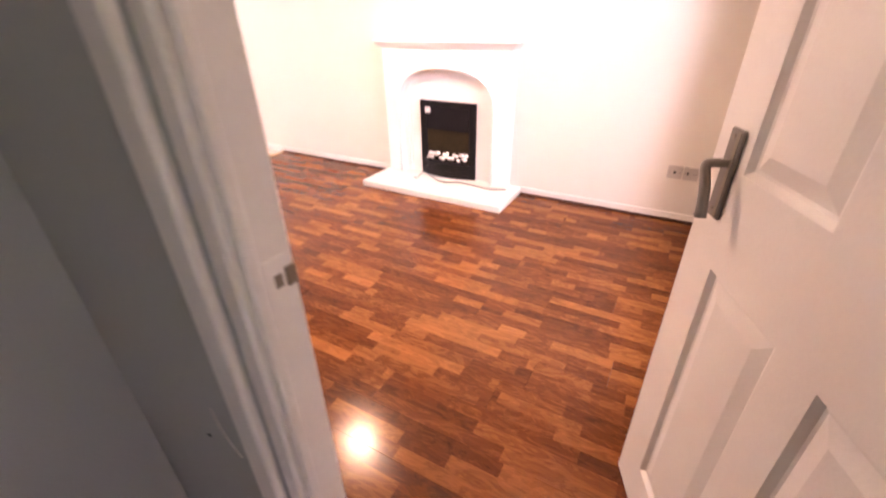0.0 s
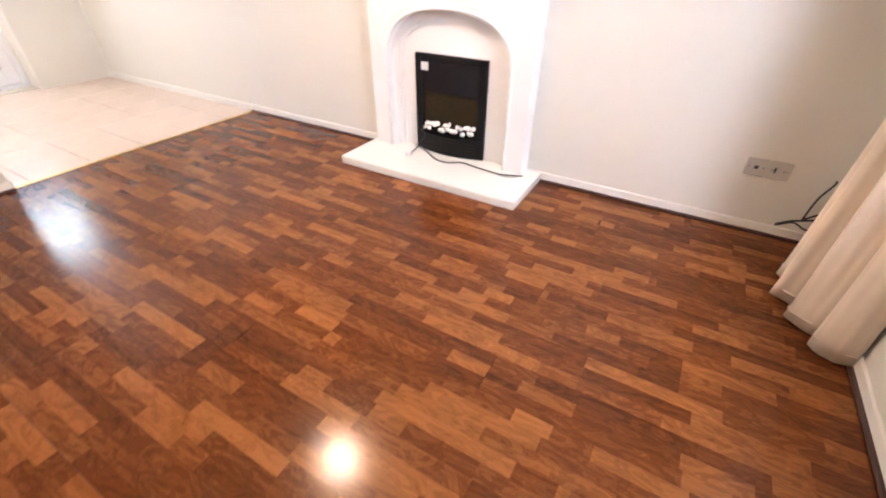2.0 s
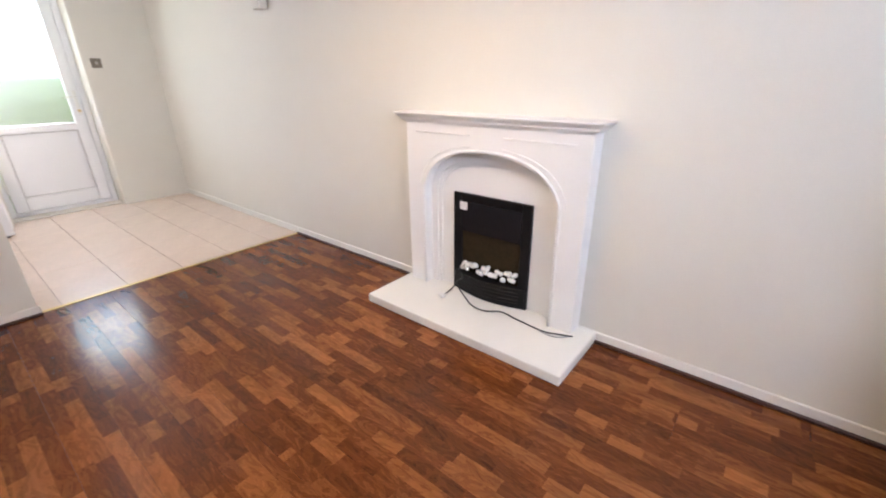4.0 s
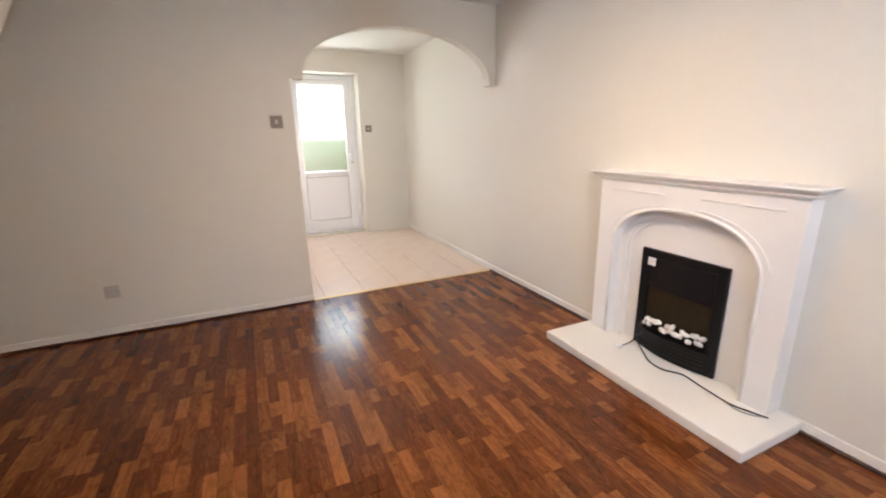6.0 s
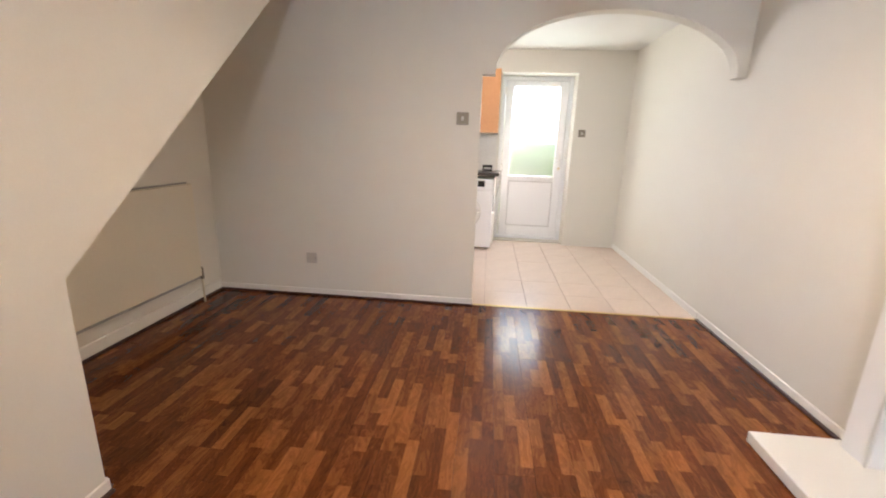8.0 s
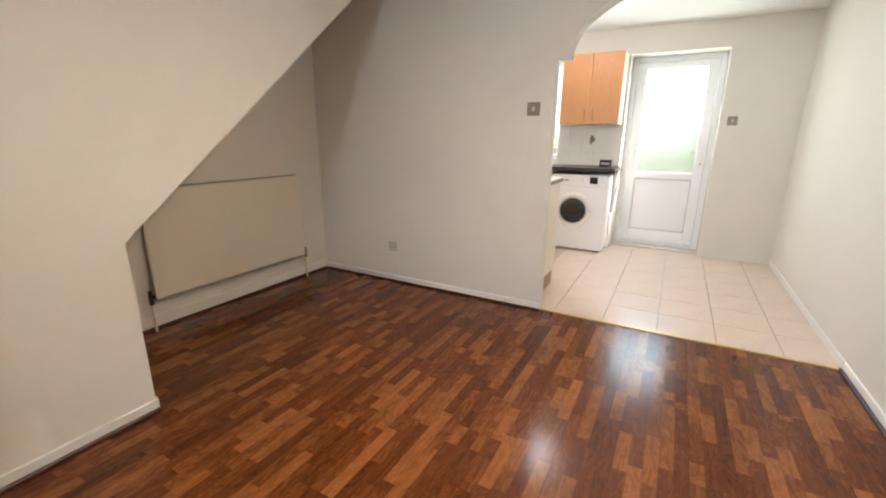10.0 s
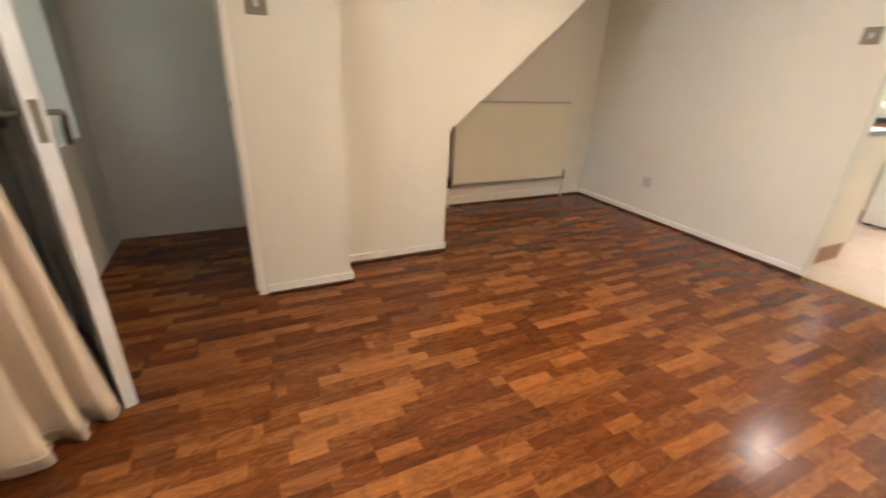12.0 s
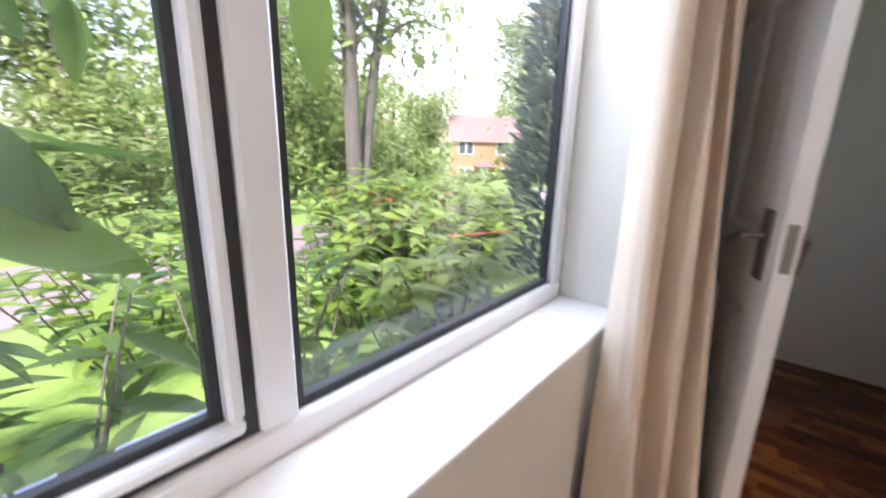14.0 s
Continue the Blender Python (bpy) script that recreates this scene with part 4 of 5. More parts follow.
pen = thing("base_cabinet", (-3.69, 1.5, 0.0), "cream base cabinet end beside the arch", "cabinet", "kitchen base cabinets")
boxes("body", [((-3.985, 0.90, 0.125), (-3.39, 1.790, 0.875))], M_CREAM, pen, bev=0.003)
boxes("plinth", [((-3.93, 0.92, 0.0), (-3.39, 1.784, 0.125))], M_PLINTH, pen)
for k in range(2):
    d = boxes("door", [((-4.004, 0.905 + k * 0.443, 0.13), (-3.986, 1.340 + k * 0.443, 0.87))], M_BEECH, pen, bev=0.002)
    part("handle", tube(bmesh.new(), [(-4.004, 1.00 + k * 0.44, 0.70), (-4.030, 1.00 + k * 0.44, 0.71), (-4.030, 1.00 + k * 0.44, 0.80), (-4.004, 1.00 + k * 0.44, 0.81)], 0.005), M_STEEL, d)
pw = thing("worktop", (-3.7, 1.4, 0.876), "short pale worktop with a grey edge beside the arch", "worktop")
boxes("top", [((-4.02, 0.88, 0.877), (-3.39, 1.800, 0.912))], M_CREAM, pw, bev=0.004)
boxes("edge_strip", [((-4.018, 1.8005, 0.880), (-3.392, 1.804, 0.909))], M_WORKEDGE, pw)

wc = thing("wall_cabinet", (-5.45, 1.73, 1.375), "cream wall cabinet with two beech doors", "cabinet")
boxes("body", [((KWEST + 0.001, 1.418, 1.375), (-5.30, 2.028, 2.085))], M_CREAM, wc, bev=0.002)
for k in range(2):
    y0 = 1.420 + k * 0.305
    d = boxes("door", [((-5.299, y0, 1.378), (-5.281, y0 + 0.302, 2.082))], M_BEECH, wc, bev=0.003)
    hy = y0 + (0.262 if k == 0 else 0.040)
    part("handle", tube(bmesh.new(), smooth_line([(-5.281, hy, 1.42), (-5.258, hy, 1.435), (-5.255, hy, 1.475), (-5.258, hy, 1.515), (-5.281, hy, 1.53)], 5), 0.005), M_STEEL, d, "", True)
rng = random.Random(9)
sb = tagged(boxes("splashback", [((KWEST, 1.346, 0.924), (KWEST + 0.006, 2.035, 1.374))], M_SGROUT), "pale tiled splashback over the worktop", "tiles", "", "structure")
for i in range(5):
    for j in range(3):
        y0, z0 = 1.348 + i * 0.1375, 0.926 + j * 0.1495
        boxes("tile", [((KWEST + 0.006, y0, z0), (KWEST + 0.010, y0 + 0.1345, z0 + 0.1465))], M_SPLASH, sb, bev=0.001)
tap = thing("wall_tap", (KWEST + 0.01, 1.735, 1.19), "small grey pipe fitting on the splashback", "tap")
part("flange", cyl(bmesh.new(), (KWEST + 0.010, 1.735, 1.215), (KWEST + 0.020, 1.735, 1.215), 0.028, 0.026, 18), M_STEEL, tap)
bm = tube(bmesh.new(), smooth_line([(KWEST + 0.018, 1.735, 1.215), (KWEST + 0.07, 1.735, 1.22), (KWEST + 0.09, 1.735, 1.19), (KWEST + 0.09, 1.735, 1.165)], 6), 0.010)
part("spout", bm, M_STEEL, tap, "", True)
part("knob", cyl(bmesh.new(), (KWEST + 0.055, 1.735, 1.225), (KWEST + 0.055, 1.735, 1.26), 0.012, 0.016, 12), M_STEEL, tap)
sm = thing("smart_meter", (-5.45, 1.93, 0.924), "small black display box on the worktop", "meter")
bm = bmesh.new()
slab(bm, [(-5.50, 0.924), (-5.40, 0.924), (-5.43, 0.995), (-5.485, 1.0)], 1, 1.865, 1.985)
part("case", bm, M_BLACK, sm)
boxes("screen", [((-5.418, 1.88, 0.945), (-5.410, 1.97, 0.972))], M_GREYPL, sm)
bx = thing("pipe_boxing", (-5.52, 2.02, 0.0), "white boxing and pipes beside the washing machine", "boxing")
boxes("case", [((KWEST + 0.001, 2.008, 0.0), (-5.46, 2.036, 0.40))], M_WHITEPL, bx, bev=0.006)
part("waste_pipe", tube(bmesh.new(), smooth_line([(-5.54, 2.022, 0.40), (-5.54, 2.024, 0.60), (-5.54, 2.022, 0.80), (-5.56, 2.02, 0.886)], 6), 0.014), M_GREYPL, bx, "", True)
part("hose", tube(bmesh.new(), smooth_line([(-5.45, 2.015, 0.93), (-5.40, 2.080, 0.928), (-5.43, 2.085, 0.80), (-5.50, 2.05, 0.60), (-5.52, 2.03, 0.42)], 6), 0.006), M_GREYPL, bx, "", True)

# ---- outside ----


def sheet(name, pts, z, material, label, category):
    bm = bmesh.new()
    bm.faces.new([bm.verts.new((x, y, z)) for x, y in pts])
    return tagged(part(name, bm, material), label, category, "", "structure")


GZ = -0.28


def gz(x):
    """The ground falls away beyond the pavement."""
    return GZ - 3.2 * min(max((x - 9.5) / 10.0, 0.0), 1.0)


bm = bmesh.new()
outer = 600.0
for x0, x1, y0, y1 in ((1.04, 9.5, -outer, outer), (9.5, 19.5, -outer, outer), (19.5, outer, -outer, outer), (-outer, -5.98, -outer, outer), (-5.98, 1.04, 3.74, outer), (-5.98, 1.04, -outer, -0.36)):
    bm.faces.new([bm.verts.new(p) for p in ((x0, y0, gz(x0)), (x1, y0, gz(x1)), (x1, y1, gz(x1)), (x0, y1, gz(x0)))])
bmesh.ops.remove_doubles(bm, verts=bm.verts, dist=0.001)
tagged(part("ground", bm, M_GRASS), "rough green lawn round the house", "ground", "", "structure")
structure("pavement", [((4.75, -80, GZ - 0.1), (6.75, 80, GZ + 0.02))], M_PAVE, "pale pavement beyond the front garden", "pavement")


def leaf_mesh(name, spots, material, parent, size, ratio=0.32, curl=0.25, fine=False):
    """Many leaves in one mesh: each is a pointed blade of four quads, folded a little along its rib."""
    verts, faces = [], []
    outline = ((0.0, 0.04), (0.3, 0.85), (0.62, 0.8), (1.0, 0.02))
    if fine:
        outline = tuple((i / 12, max(0.03, 1.15 * math.sin(math.pi * (i / 12) ** 0.8) ** 0.8)) for i in range(13))
    for p, d, up, s in spots:
        d, up = d.normalized(), up
        side = d.cross(up)
        side = side.normalized() if side.length > 1e-3 else d.orthogonal().normalized()
        nrm = side.cross(d)
        o = len(verts)
        L = size * s
        for u, w in outline:
            c = p + d * (L * u) - nrm * (curl * L * u * u)
            for k in (-1, 0, 1):
                verts.append(c + side * (k * w * ratio * L * 0.5) + nrm * (abs(k) * 0.06 * L * w))
        for r in range(len(outline) - 1):
            for k in range(2):
                a = o + r * 3 + k
                faces.append((a, a + 1, a + 4, a + 3))
    me = bpy.data.meshes.new(name)
    me.from_pydata([tuple(v) for v in verts], [], faces)
    for q in me.polygons:
        q.use_smooth = True
    me.materials.append(material)
    ob = new(name, me)
    ob.parent = parent
    if parent.name in INVERSE:
        ob.matrix_parent_inverse = INVERSE[parent.name]
    return ob


def shrub(place, height, spread, stems, leaves, size, seed, label, material=M_LEAF, lean=(0, 0), bare=0.15, ratio=0.44):
    rr = random.Random(seed)
    root = thing("shrub", place, label, "shrub", "shrubs under the front window")
    base = Vector(place)
    bm = bmesh.new()
    spots = []
    for i in range(stems):
        a = rr.uniform(0, 2 * math.pi)
        r = spread * math.sqrt(rr.random())
        top = base + Vector((r * math.cos(a) + lean[0], r * math.sin(a) + lean[1], height * rr.uniform(0.65, 1.0)))
        foot = base + Vector((0.35 * r * math.cos(a), 0.35 * r * math.sin(a), 0))
        mid = (foot + top) / 2 + Vector((rr.uniform(-0.1, 0.1), rr.uniform(-0.1, 0.1), 0.1 * height))
        line = smooth_line([foot, mid, top], 7)
        tube(bm, line, 0.008, 5, 0.003)
        for k in range(leaves):
            t = bare + (1 - bare) * (k + rr.random()) / leaves
            j = min(int(t * (len(line) - 1)), len(line) - 2)
            p = line[j].lerp(line[j + 1], rr.random())
            ang = k * 2.4 + rr.uniform(-0.4, 0.4)
            d = Vector((math.cos(ang), math.sin(ang), rr.uniform(-0.25, 0.6)))
            spots.append((p, d, Vector((rr.uniform(-0.3, 0.3), rr.uniform(-0.3, 0.3), 1)), rr.uniform(0.6, 1.25)))
    part("stem", bm, M_BARK, root)
    leaf_mesh("foliage", spots, material, root, size, ratio)
    return root


shrub((1.75, 2.85, GZ), 1.10, 0.55, 15, 14, 0.22, 21, "sparse shrub with long dark green leaves", M_BROAD, ratio=0.27)
shrub((2.00, 1.95, GZ), 1.10, 0.60, 13, 13, 0.22, 22, "tall shrub with long dark green leaves", M_BROAD, ratio=0.28)
shrub((2.55, 3.35, GZ), 1.00, 0.70, 18, 16, 0.22, 23, "leafy green shrub in the front garden")
shrub((2.85, 0.80, GZ), 0.98, 0.75, 26, 18, 0.20, 24, "dense light green garden shrub")
shrub((3.60, 2.10, GZ), 0.90, 0.80, 20, 16, 0.20, 25, "low light green garden shrub")
shrub((4.40, -0.60, GZ), 1.15, 1.10, 30, 20, 0.22, 26, "broad light green garden shrub")
shrub((4.90, 1.10, GZ), 1.05, 0.90, 22, 16, 0.20, 28, "low light green garden shrub")
shrub((6.00, -3.20, GZ), 0.95, 1.20, 28, 18, 0.24, 29, "broad light green garden shrub")
shrub((1.95, 1.05, GZ), 0.95, 0.45, 18, 16, 0.19, 61, "leafy green shrub under the front window")
shrub((2.35, 0.25, GZ), 0.90, 0.55, 22, 17, 0.19, 62, "dense light green garden shrub")
shrub((2.95, -0.55, GZ), 1.05, 0.65, 24, 18, 0.20, 63, "dense light green garden shrub")
shrub((3.60, -1.60, GZ), 1.02, 0.80, 26, 18, 0.22, 64, "dense light green garden shrub")
shrub((5.40, -2.00, GZ), 1.02, 1.10, 28, 18, 0.24, 65, "broad light green garden shrub")
shrub((3.5, -0.1, GZ), 1.10, 0.7, 10, 9, 0.12, 27, "thin shrub with rusty red leaves", M_REDLEAF)
for bx, by, bh, seed in ((7.7, 5.4, 1.7, 71), (8.0, 3.2, 1.85, 72), (7.8, 1.2, 1.7, 73), (8.1, -0.5, 1.5, 74)):
    shrub((bx, by, GZ), bh, 1.0, 30, 20, 0.26, seed, "bushy light green shrub behind the pavement", M_LEAF2)
dead = thing("dead_branch", (3.05, 0.55, GZ), "rusty dead branch leaning through the garden shrubs", "branch")
bm = tube(bmesh.new(), smooth_line([(3.20, 0.75, GZ), (3.05, 0.52, 0.20), (2.85, 0.28, 0.36), (2.55, -0.05, 0.40), (2.25, -0.40, 0.44)], 8), 0.016, 7, 0.008)
part("bough", bm, M_RUST, dead)
part("twig", tube(bmesh.new(), smooth_line([(2.85, 0.28, 0.36), (2.72, 0.28, 0.50), (2.55, 0.20, 0.58)], 6), 0.008, 6, 0.003), M_RUST, dead)
# the overhanging branch near the casement
br = thing("overhanging_branch", (1.62, 3.05, GZ), "leafy branch with large hanging leaves by the window", "branch")
bm = bmesh.new()
high = smooth_line([(1.62, 3.05, GZ), (1.62, 3.02, 0.7), (1.58, 2.95, 1.42), (1.48, 2.75, 1.60), (1.40, 2.40, 1.64), (1.36, 2.08, 1.60)], 8)
side_twig = smooth_line([(1.62, 3.02, 0.7), (1.52, 2.88, 1.02), (1.43, 2.78, 1.12), (1.40, 2.74, 1.16)], 8)
tube(bm, high, 0.008, 6, 0.004)
tube(bm, side_twig, 0.006, 6, 0.003)
spots = []
# each leaf: where it begins, where it ends, and the way its face turns
for line, foot, tip, face in ((side_twig, (1.40, 2.77, 1.09), (1.33, 2.49, 0.930), (-1, 0.3, 0.5)), (side_twig, (1.37, 2.75, 1.24), (1.34, 2.585, 1.015), (-1, 0.4, 0.9)),
                              (side_twig, (1.43, 2.66, 1.155), (1.36, 2.44, 1.162), (0.1, 0.1, 1)),
                              (side_twig, (1.44, 2.74, 1.19), (1.40, 2.56, 1.185), (0.1, 0.0, 1)), (side_twig, (1.46, 2.80, 1.04), (1.44, 2.63, 0.98), (-0.6, 0.2, 0.8)),
                              (high, (1.37, 2.55, 1.40), (1.36, 2.562, 1.268), (-1, 0.3, 0.2)), (high, (1.38, 2.65, 1.43), (1.36, 2.615, 1.325), (-1, 0.1, 0.3)),
                              (high, (1.38, 2.58, 1.43), (1.37, 2.525, 1.325), (-1, 0.5, 0.2)), (high, (1.40, 2.72, 1.44), (1.38, 2.69, 1.33), (-1, 0.2, 0.1)),
                              (high, (1.36, 2.10, 1.58), (1.35, 2.098, 1.292), (-1, 0.62, 0.1)), (high, (1.42, 2.30, 1.60), (1.42, 2.22, 1.47), (-1, 0.2, 0.3))):
    foot, tip = Vector(foot), Vector(tip)
    near = min(line, key=lambda p: (p - foot).length)
    tube(bm, [near, (near + foot) / 2 + Vector((0, 0, 0.01)), foot], 0.0025, 5, 0.0015)
    spots.append((foot, tip - foot, Vector(face), (tip - foot).length / 0.21))
part("branch", bm, M_BARK, br)
leaf_mesh("foliage", spots, M_BROAD, br, 0.21, 0.30, 0.14, True)


def tree(place, height, crown, seed, label, trunks=1, material=M_LEAF2, leaves=2600, start=0.35, size=0.30):
    rr = random.Random(seed)
    root = thing("tree", place, label, "tree")
    base = Vector(place)
    bm = bmesh.new()
    tips = []
    for k in range(trunks):
        a = 2 * math.pi * k / max(trunks, 1) + rr.uniform(-0.4, 0.4)
        lean = Vector((math.cos(a), math.sin(a), 0)) * (0.16 * height if trunks > 1 else 0.04 * height)
        top = base + lean + Vector((0, 0, height * 0.85))
        line = smooth_line([base + lean * 0.06, base + lean * 0.4 + Vector((0, 0, height * 0.4)), top], 8)
        tube(bm, line, height * 0.019, 8, height * 0.005)
        for j in range(9):
            t = start + (0.95 - start) * j / 9
            p = line[int(t * (len(line) - 1))]
            b = rr.uniform(0, 6.28)
            tip = p + Vector((math.cos(b), math.sin(b), rr.uniform(0.2, 0.8))) * crown * rr.uniform(0.4, 0.9)
            tube(bm, smooth_line([p, (p + tip) / 2 + Vector((0, 0, 0.12 * crown)), tip], 4), height * 0.006, 5, height * 0.0015)
            tips.append((p + tip) / 2)
            tips.append(tip)
        tips.append(top)
    part("trunk", bm, M_BARK, root)
    spots = []
    for i in range(leaves):
        c = rr.choice(tips)
        v = Vector((rr.gauss(0, 1), rr.gauss(0, 1), rr.gauss(0, 0.75))) * crown * 0.21
        spots.append((c + v, Vector((rr.uniform(-1, 1), rr.uniform(-1, 1), rr.uniform(-0.8, 0.4))), Vector((rr.uniform(-0.6, 0.6), rr.uniform(-0.6, 0.6), 1)), rr.uniform(0.6, 1.3)))
    leaf_mesh("crown", spots, material, root, size, 0.55, 0.2)
    return root


tree((7.9, -3.1, gz(7.9)), 8.5, 2.8, 31, "slim garden tree with several grey trunks", 3, leaves=2600, start=0.45, size=0.22)
tree((15.0, 0.5, gz(15.0)), 9.0, 3.6, 32, "light green tree beyond the pavement", leaves=9500, start=0.2, size=0.24)
tree((15.5, -6.0, gz(15.5)), 9.0, 3.6, 33, "light green tree beyond the pavement", leaves=9500, start=0.2, size=0.24)
tree((14.0, 6.0, gz(14.0)), 8.0, 3.4, 34, "light green tree beyond the pavement", leaves=9500, start=0.15, size=0.24)
tree((10.5, -17.0, gz(9.5)), 9.0, 3.4, 35, "pale green tree beside the far house", leaves=9500, start=0.2, size=0.24)
tree((24.0, -13.0, gz(24.0)), 10.0, 4.5, 36, "pale green tree behind the far house", leaves=6000, start=0.15, size=0.42)
tree((17.0, 13.0, gz(17.0)), 9.0, 4.0, 37, "light green tree beyond the pavement", leaves=6000, start=0.15, size=0.38)
tree((33.0, -30.0, gz(33)), 10.0, 5.0, 38, "pale green tree behind the far house", leaves=6000, start=0.15, size=0.45)
tree((30.0, -44.0, gz(30)), 10.0, 5.0, 39, "pale green tree beside the far house", leaves=6000, start=0.15, size=0.45)
tree((44.0, -45.0, gz(44)), 12.0, 6.0, 40, "pale green tree behind the far house", leaves=6000, start=0.15, size=0.5)
tree((24.0, -5.0, gz(24)), 11.0, 5.0, 43, "pale green tree beyond the pavement", leaves=6000, start=0.1, size=0.45)
tree((21.0, -15.0, gz(21)), 9.0, 4.0, 44, "pale green tree beyond the pavement", leaves=6000, start=0.1, size=0.42)
tree((38.0, -58.0, gz(38)), 12.0, 6.0, 46, "pale green tree behind the far house", leaves=5000, start=0.1, size=0.55)
# evergreen beside the window
rr = random.Random(8)
root = thing("conifer", (2.32, -1.25, GZ), "dark evergreen conifer beside the house", "tree")
part("trunk", cyl(bmesh.new(), (2.32, -1.25, GZ), (2.32, -1.25, 2.6), 0.05, 0.02), M_BARK, root)
spots = []
for i in range(3600):
    f = rr.random()
    r = 0.52 * (1 - f * 0.6) * math.sqrt(rr.random())
    a = rr.uniform(0, 6.28)
    spots.append((Vector((2.32 + r * math.cos(a), -1.25 + r * math.sin(a), GZ + 0.1 + 3.2 * f)), Vector((math.cos(a), math.sin(a), rr.uniform(0.1, 1.2))), Vector((rr.uniform(-1, 1), rr.uniform(-1, 1), 1)), rr.uniform(0.6, 1.2)))
leaf_mesh("foliage", spots, M_CONIFER, root, 0.16, 0.3, 0.1)

# hedges and bushes beyond the pavement
hg = thing("hedge", (14.0, -2.0, GZ), "tall loose light green hedge beyond the pavement", "hedge", "", "stuff")
rr = random.Random(13)
spots = []
for i in range(15000):
    t = rr.random()
    lump = 1.9 + 1.5 * noise.noise(Vector((t * 22, 0.3, 0.7))) + 0.6 * noise.noise(Vector((t * 70, 1.3, 0.2)))
    px, py = 13.6 + rr.gauss(0, 0.7), -26 + 50 * t
    if abs(py + 15.4) < 3.2:
        lump *= 0.15
    spots.append((Vector((px, py, gz(px) + max(0.6, lump) * 1.5 * math.sqrt(rr.random()))), Vector((rr.uniform(-1, 1), rr.uniform(-1, 1), rr.uniform(-0.6, 0.8))), Vector((rr.uniform(-0.6, 0.6), rr.uniform(-0.6, 0.6), 1)), rr.uniform(0.6, 1.3)))
leaf_mesh("foliage", spots, M_LEAF2, hg, 0.34, 0.55, 0.2)

# house beyond the pavement
hs = thing("house", (26.4, -34.0, GZ - 3.2), "orange brick house with a grey-brown roof", "house")


def house(root, cx, cy, w, d, h, turn):
    q = Matrix.Rotation(radians(turn), 3, "Z")

    def put(bm):
        for v in bm.verts:
            v.co = q @ v.co + Vector((cx, cy, gz(cx)))
        return bm
    part("wall", put(box(bmesh.new(), (-w / 2, -d / 2, 0), (w / 2, d / 2, h))), M_BRICK, root)
    bm = bmesh.new()
    slab(bm, [(-d / 2 - 0.35, h - 0.1), (d / 2 + 0.35, h - 0.1), (0, h + d * 0.42)], 0, -w / 2 - 0.3, w / 2 + 0.3)
    part("roof", put(bm), M_ROOF, root)
    for x in (-w * 0.28, w * 0.28):
        for z in (0.9, 3.4):
            wn = part("window", put(box(bmesh.new(), (x - 0.75, d / 2 - 0.02, z), (x + 0.75, d / 2 + 0.05, z + 1.25))), M_UPVC, root)
            for s in (-0.36, 0.36):
                part("pane", put(box(bmesh.new(), (x + s - 0.31, d / 2 + 0.03, z + 0.07), (x + s + 0.31, d / 2 + 0.058, z + 1.18))), M_DARKGL, wn)
    part("door", put(box(bmesh.new(), (-0.45, d / 2 - 0.02, 0.1), (0.45, d / 2 + 0.05, 2.15))), M_UPVC, root)
    part("porch", put(slab(bmesh.new(), [(d / 2, 2.3), (d / 2 + 1.1, 2.3), (d / 2, 2.75)], 0, -1.0, 1.0)), M_ROOF, root)


house(hs, 26.4, -34.0, 6.6, 6.0, 4.7, 40)

# back garden seen through kitchen window and door
fence = thing("garden_fence", (-13.0, 0.9, GZ), "weathered brown board fence at the end of the garden", "fence")
for i in range(46):
    boxes("board", [((-13.03, -6 + i * 0.30, GZ), (-13.0, -6 + i * 0.30 + 0.285, 0.95 + 0.02 * (i % 3)))], M_FENCE, fence)
tree((-17.5, 6.0, GZ), 5.0, 3.0, 42, "light green tree behind the garden fence", leaves=2600, start=0.15, size=0.3)
rr = random.Random(6)
for y in (-1.6, 2.6, 3.7, 4.8):
    shrub((-8.6, y, GZ), 2.0 if y > 0 else 1.5, 0.9, 24, 18, 0.18, int(50 + y * 10), "bright green shrub in the back garden")

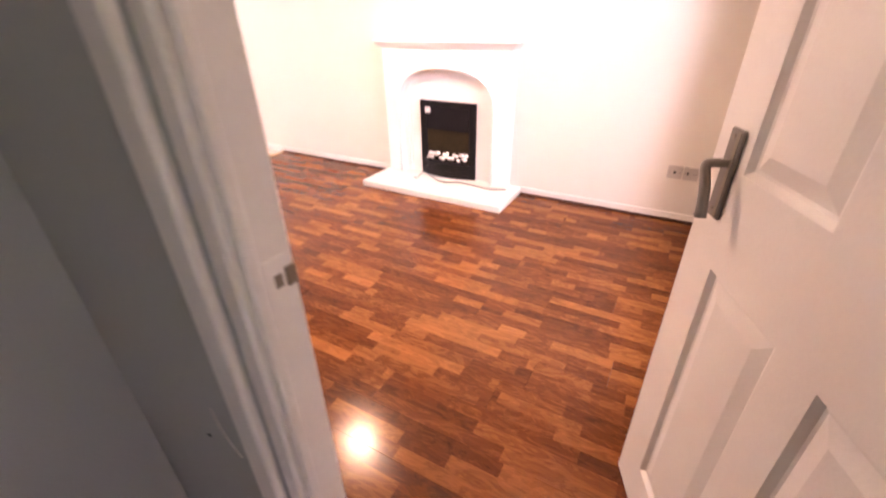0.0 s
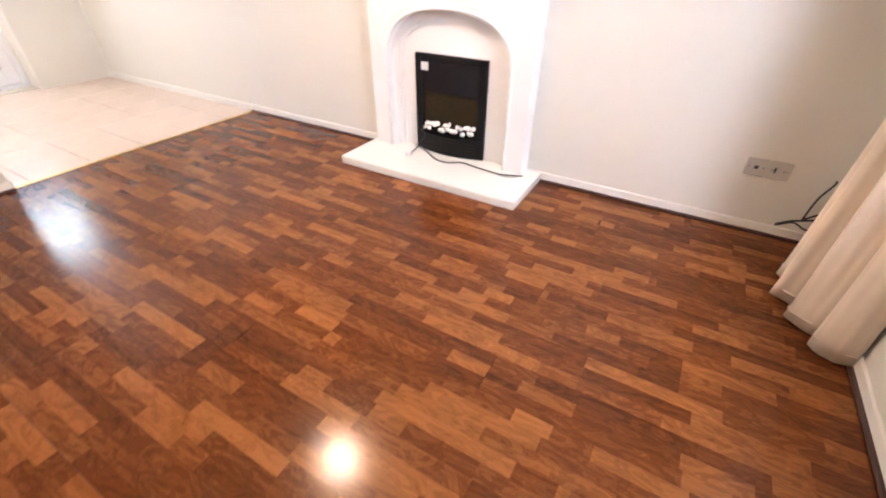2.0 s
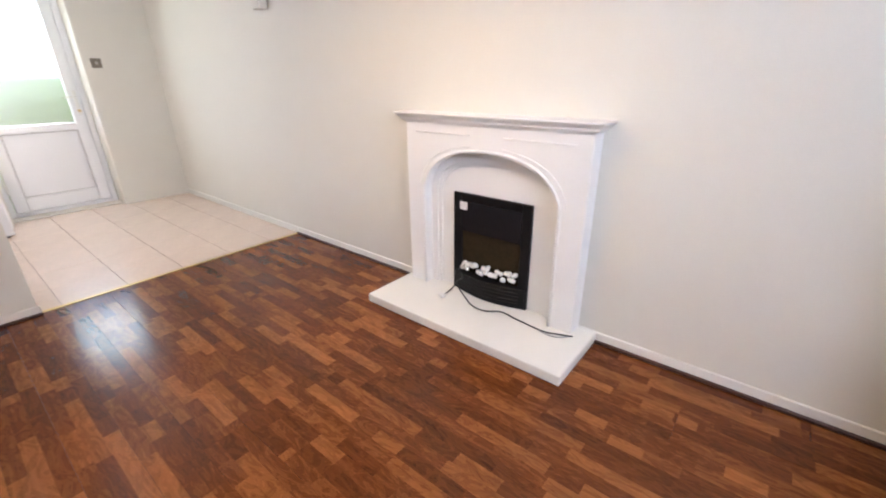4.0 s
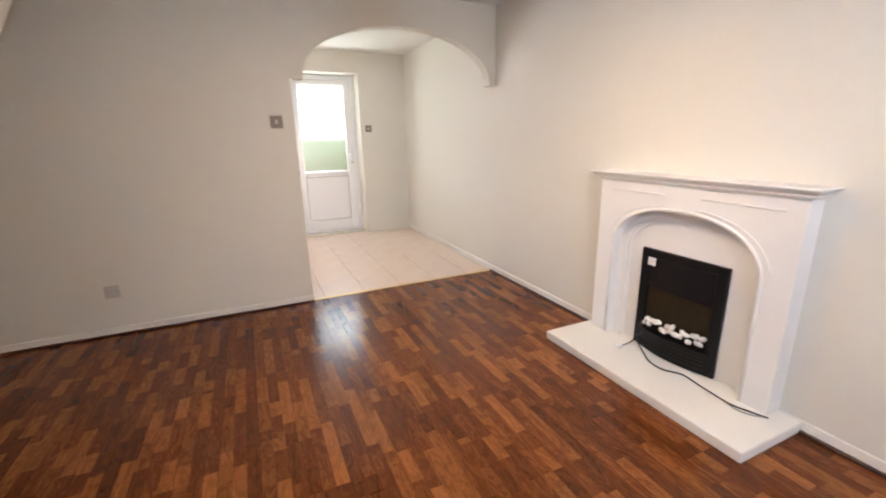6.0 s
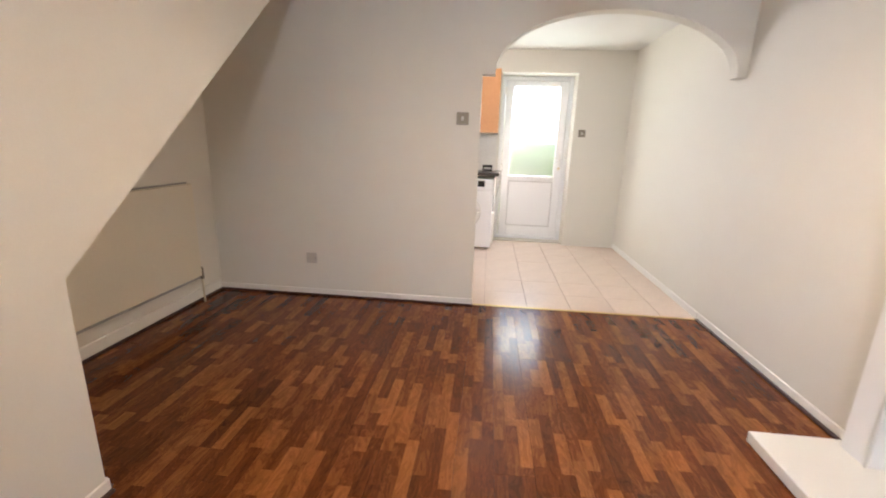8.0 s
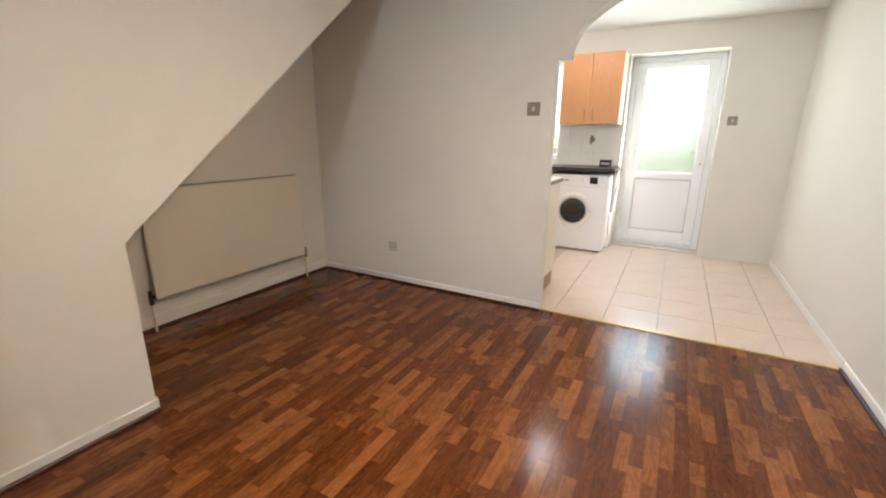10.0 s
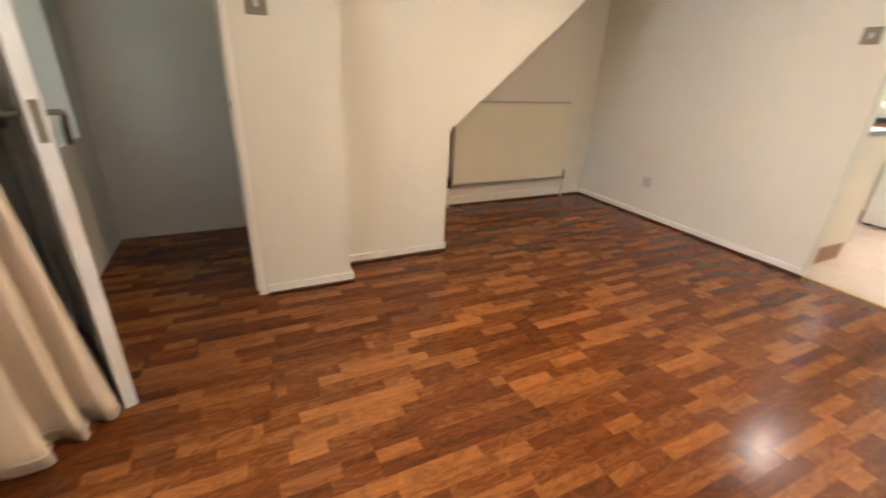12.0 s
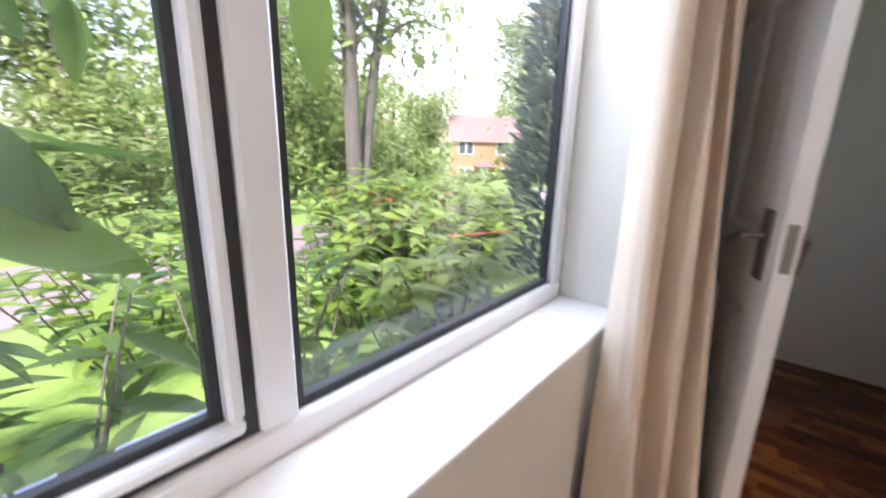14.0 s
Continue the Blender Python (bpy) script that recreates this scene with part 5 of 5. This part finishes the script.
# ---- laminate planks and kitchen tiles ----
floor_ob = bpy.data.objects["floor"]
rr = random.Random(77)
PLANK, STRIP, LONG = 0.1575, 0.0525, 1.205
row = 0
y = -0.330
while y < NORTH + 0.02:
    x = -3.305 - rr.uniform(0.0, LONG)
    if row == 11:
        x = -0.47 - 3 * LONG
    if row == 20:
        x = -2.36 - LONG
    while x < EAST:
        x0, x1 = max(x, -3.302), min(x + LONG, EAST + 0.03)
        if x1 - x0 > 0.03:
            bm = bmesh.new()
            tip, tilt = rr.uniform(-0.0002, 0.0002), rr.uniform(-0.0012, 0.0012)
            if (row == 20 and x < -2.4) or (row == 11 and -1.8 < x < -1.0):
                tip, tilt = 0.0010, 0.004   # lifted boards near the threshold and the doorway
            g = 0.0005
            for s in range(3):
                ya, yb = y + s * STRIP + (g if s == 0 else 0), y + (s + 1) * STRIP - (g if s == 2 else 0)
                u = x - rr.uniform(0.0, 0.4)
                while u < x1:
                    n = u + rr.choice((0.12, 0.18, 0.24, 0.30, 0.38, 0.46))
                    a, b = max(u, x0 + g), min(n, x1 - g)
                    if b - a > 0.012:
                        za, zb = tip + tilt * (ya - y - 0.09), tip + tilt * (yb - y - 0.09)
                        v = [bm.verts.new(p) for p in ((a, ya, -0.012), (b, ya, -0.012), (b, yb, -0.012), (a, yb, -0.012), (a, ya, za), (b, ya, za), (b, yb, zb), (a, yb, zb))]
                        for q in ((4, 5, 6, 7), (0, 1, 5, 4), (1, 2, 6, 5), (2, 3, 7, 6), (3, 0, 4, 7)):
                            bm.faces.new([v[i] for i in q])
                    u = n
            part("plank", bm, M_OAK, floor_ob)
        x += LONG
    y += PLANK
    row += 1
kitchen_floor = bpy.data.objects["floor_kitchen"]
T = 0.340
bm = box(bmesh.new(), (0, 0, -0.010), (T - 0.003, T - 0.003, 0.0), 0.001)
first = part("tile", bm, M_TILE, kitchen_floor)
first.location = (-3.318 - T, 2.31 - 7 * T, 0)
for i in range(8):
    for j in range(12):
        if i or j:
            t = new("tile", first.data)
            t.parent = kitchen_floor
            t.location = (-3.318 - T * (i + 1), 2.31 + (j - 7) * T, rr.uniform(-0.0004, 0.0004))
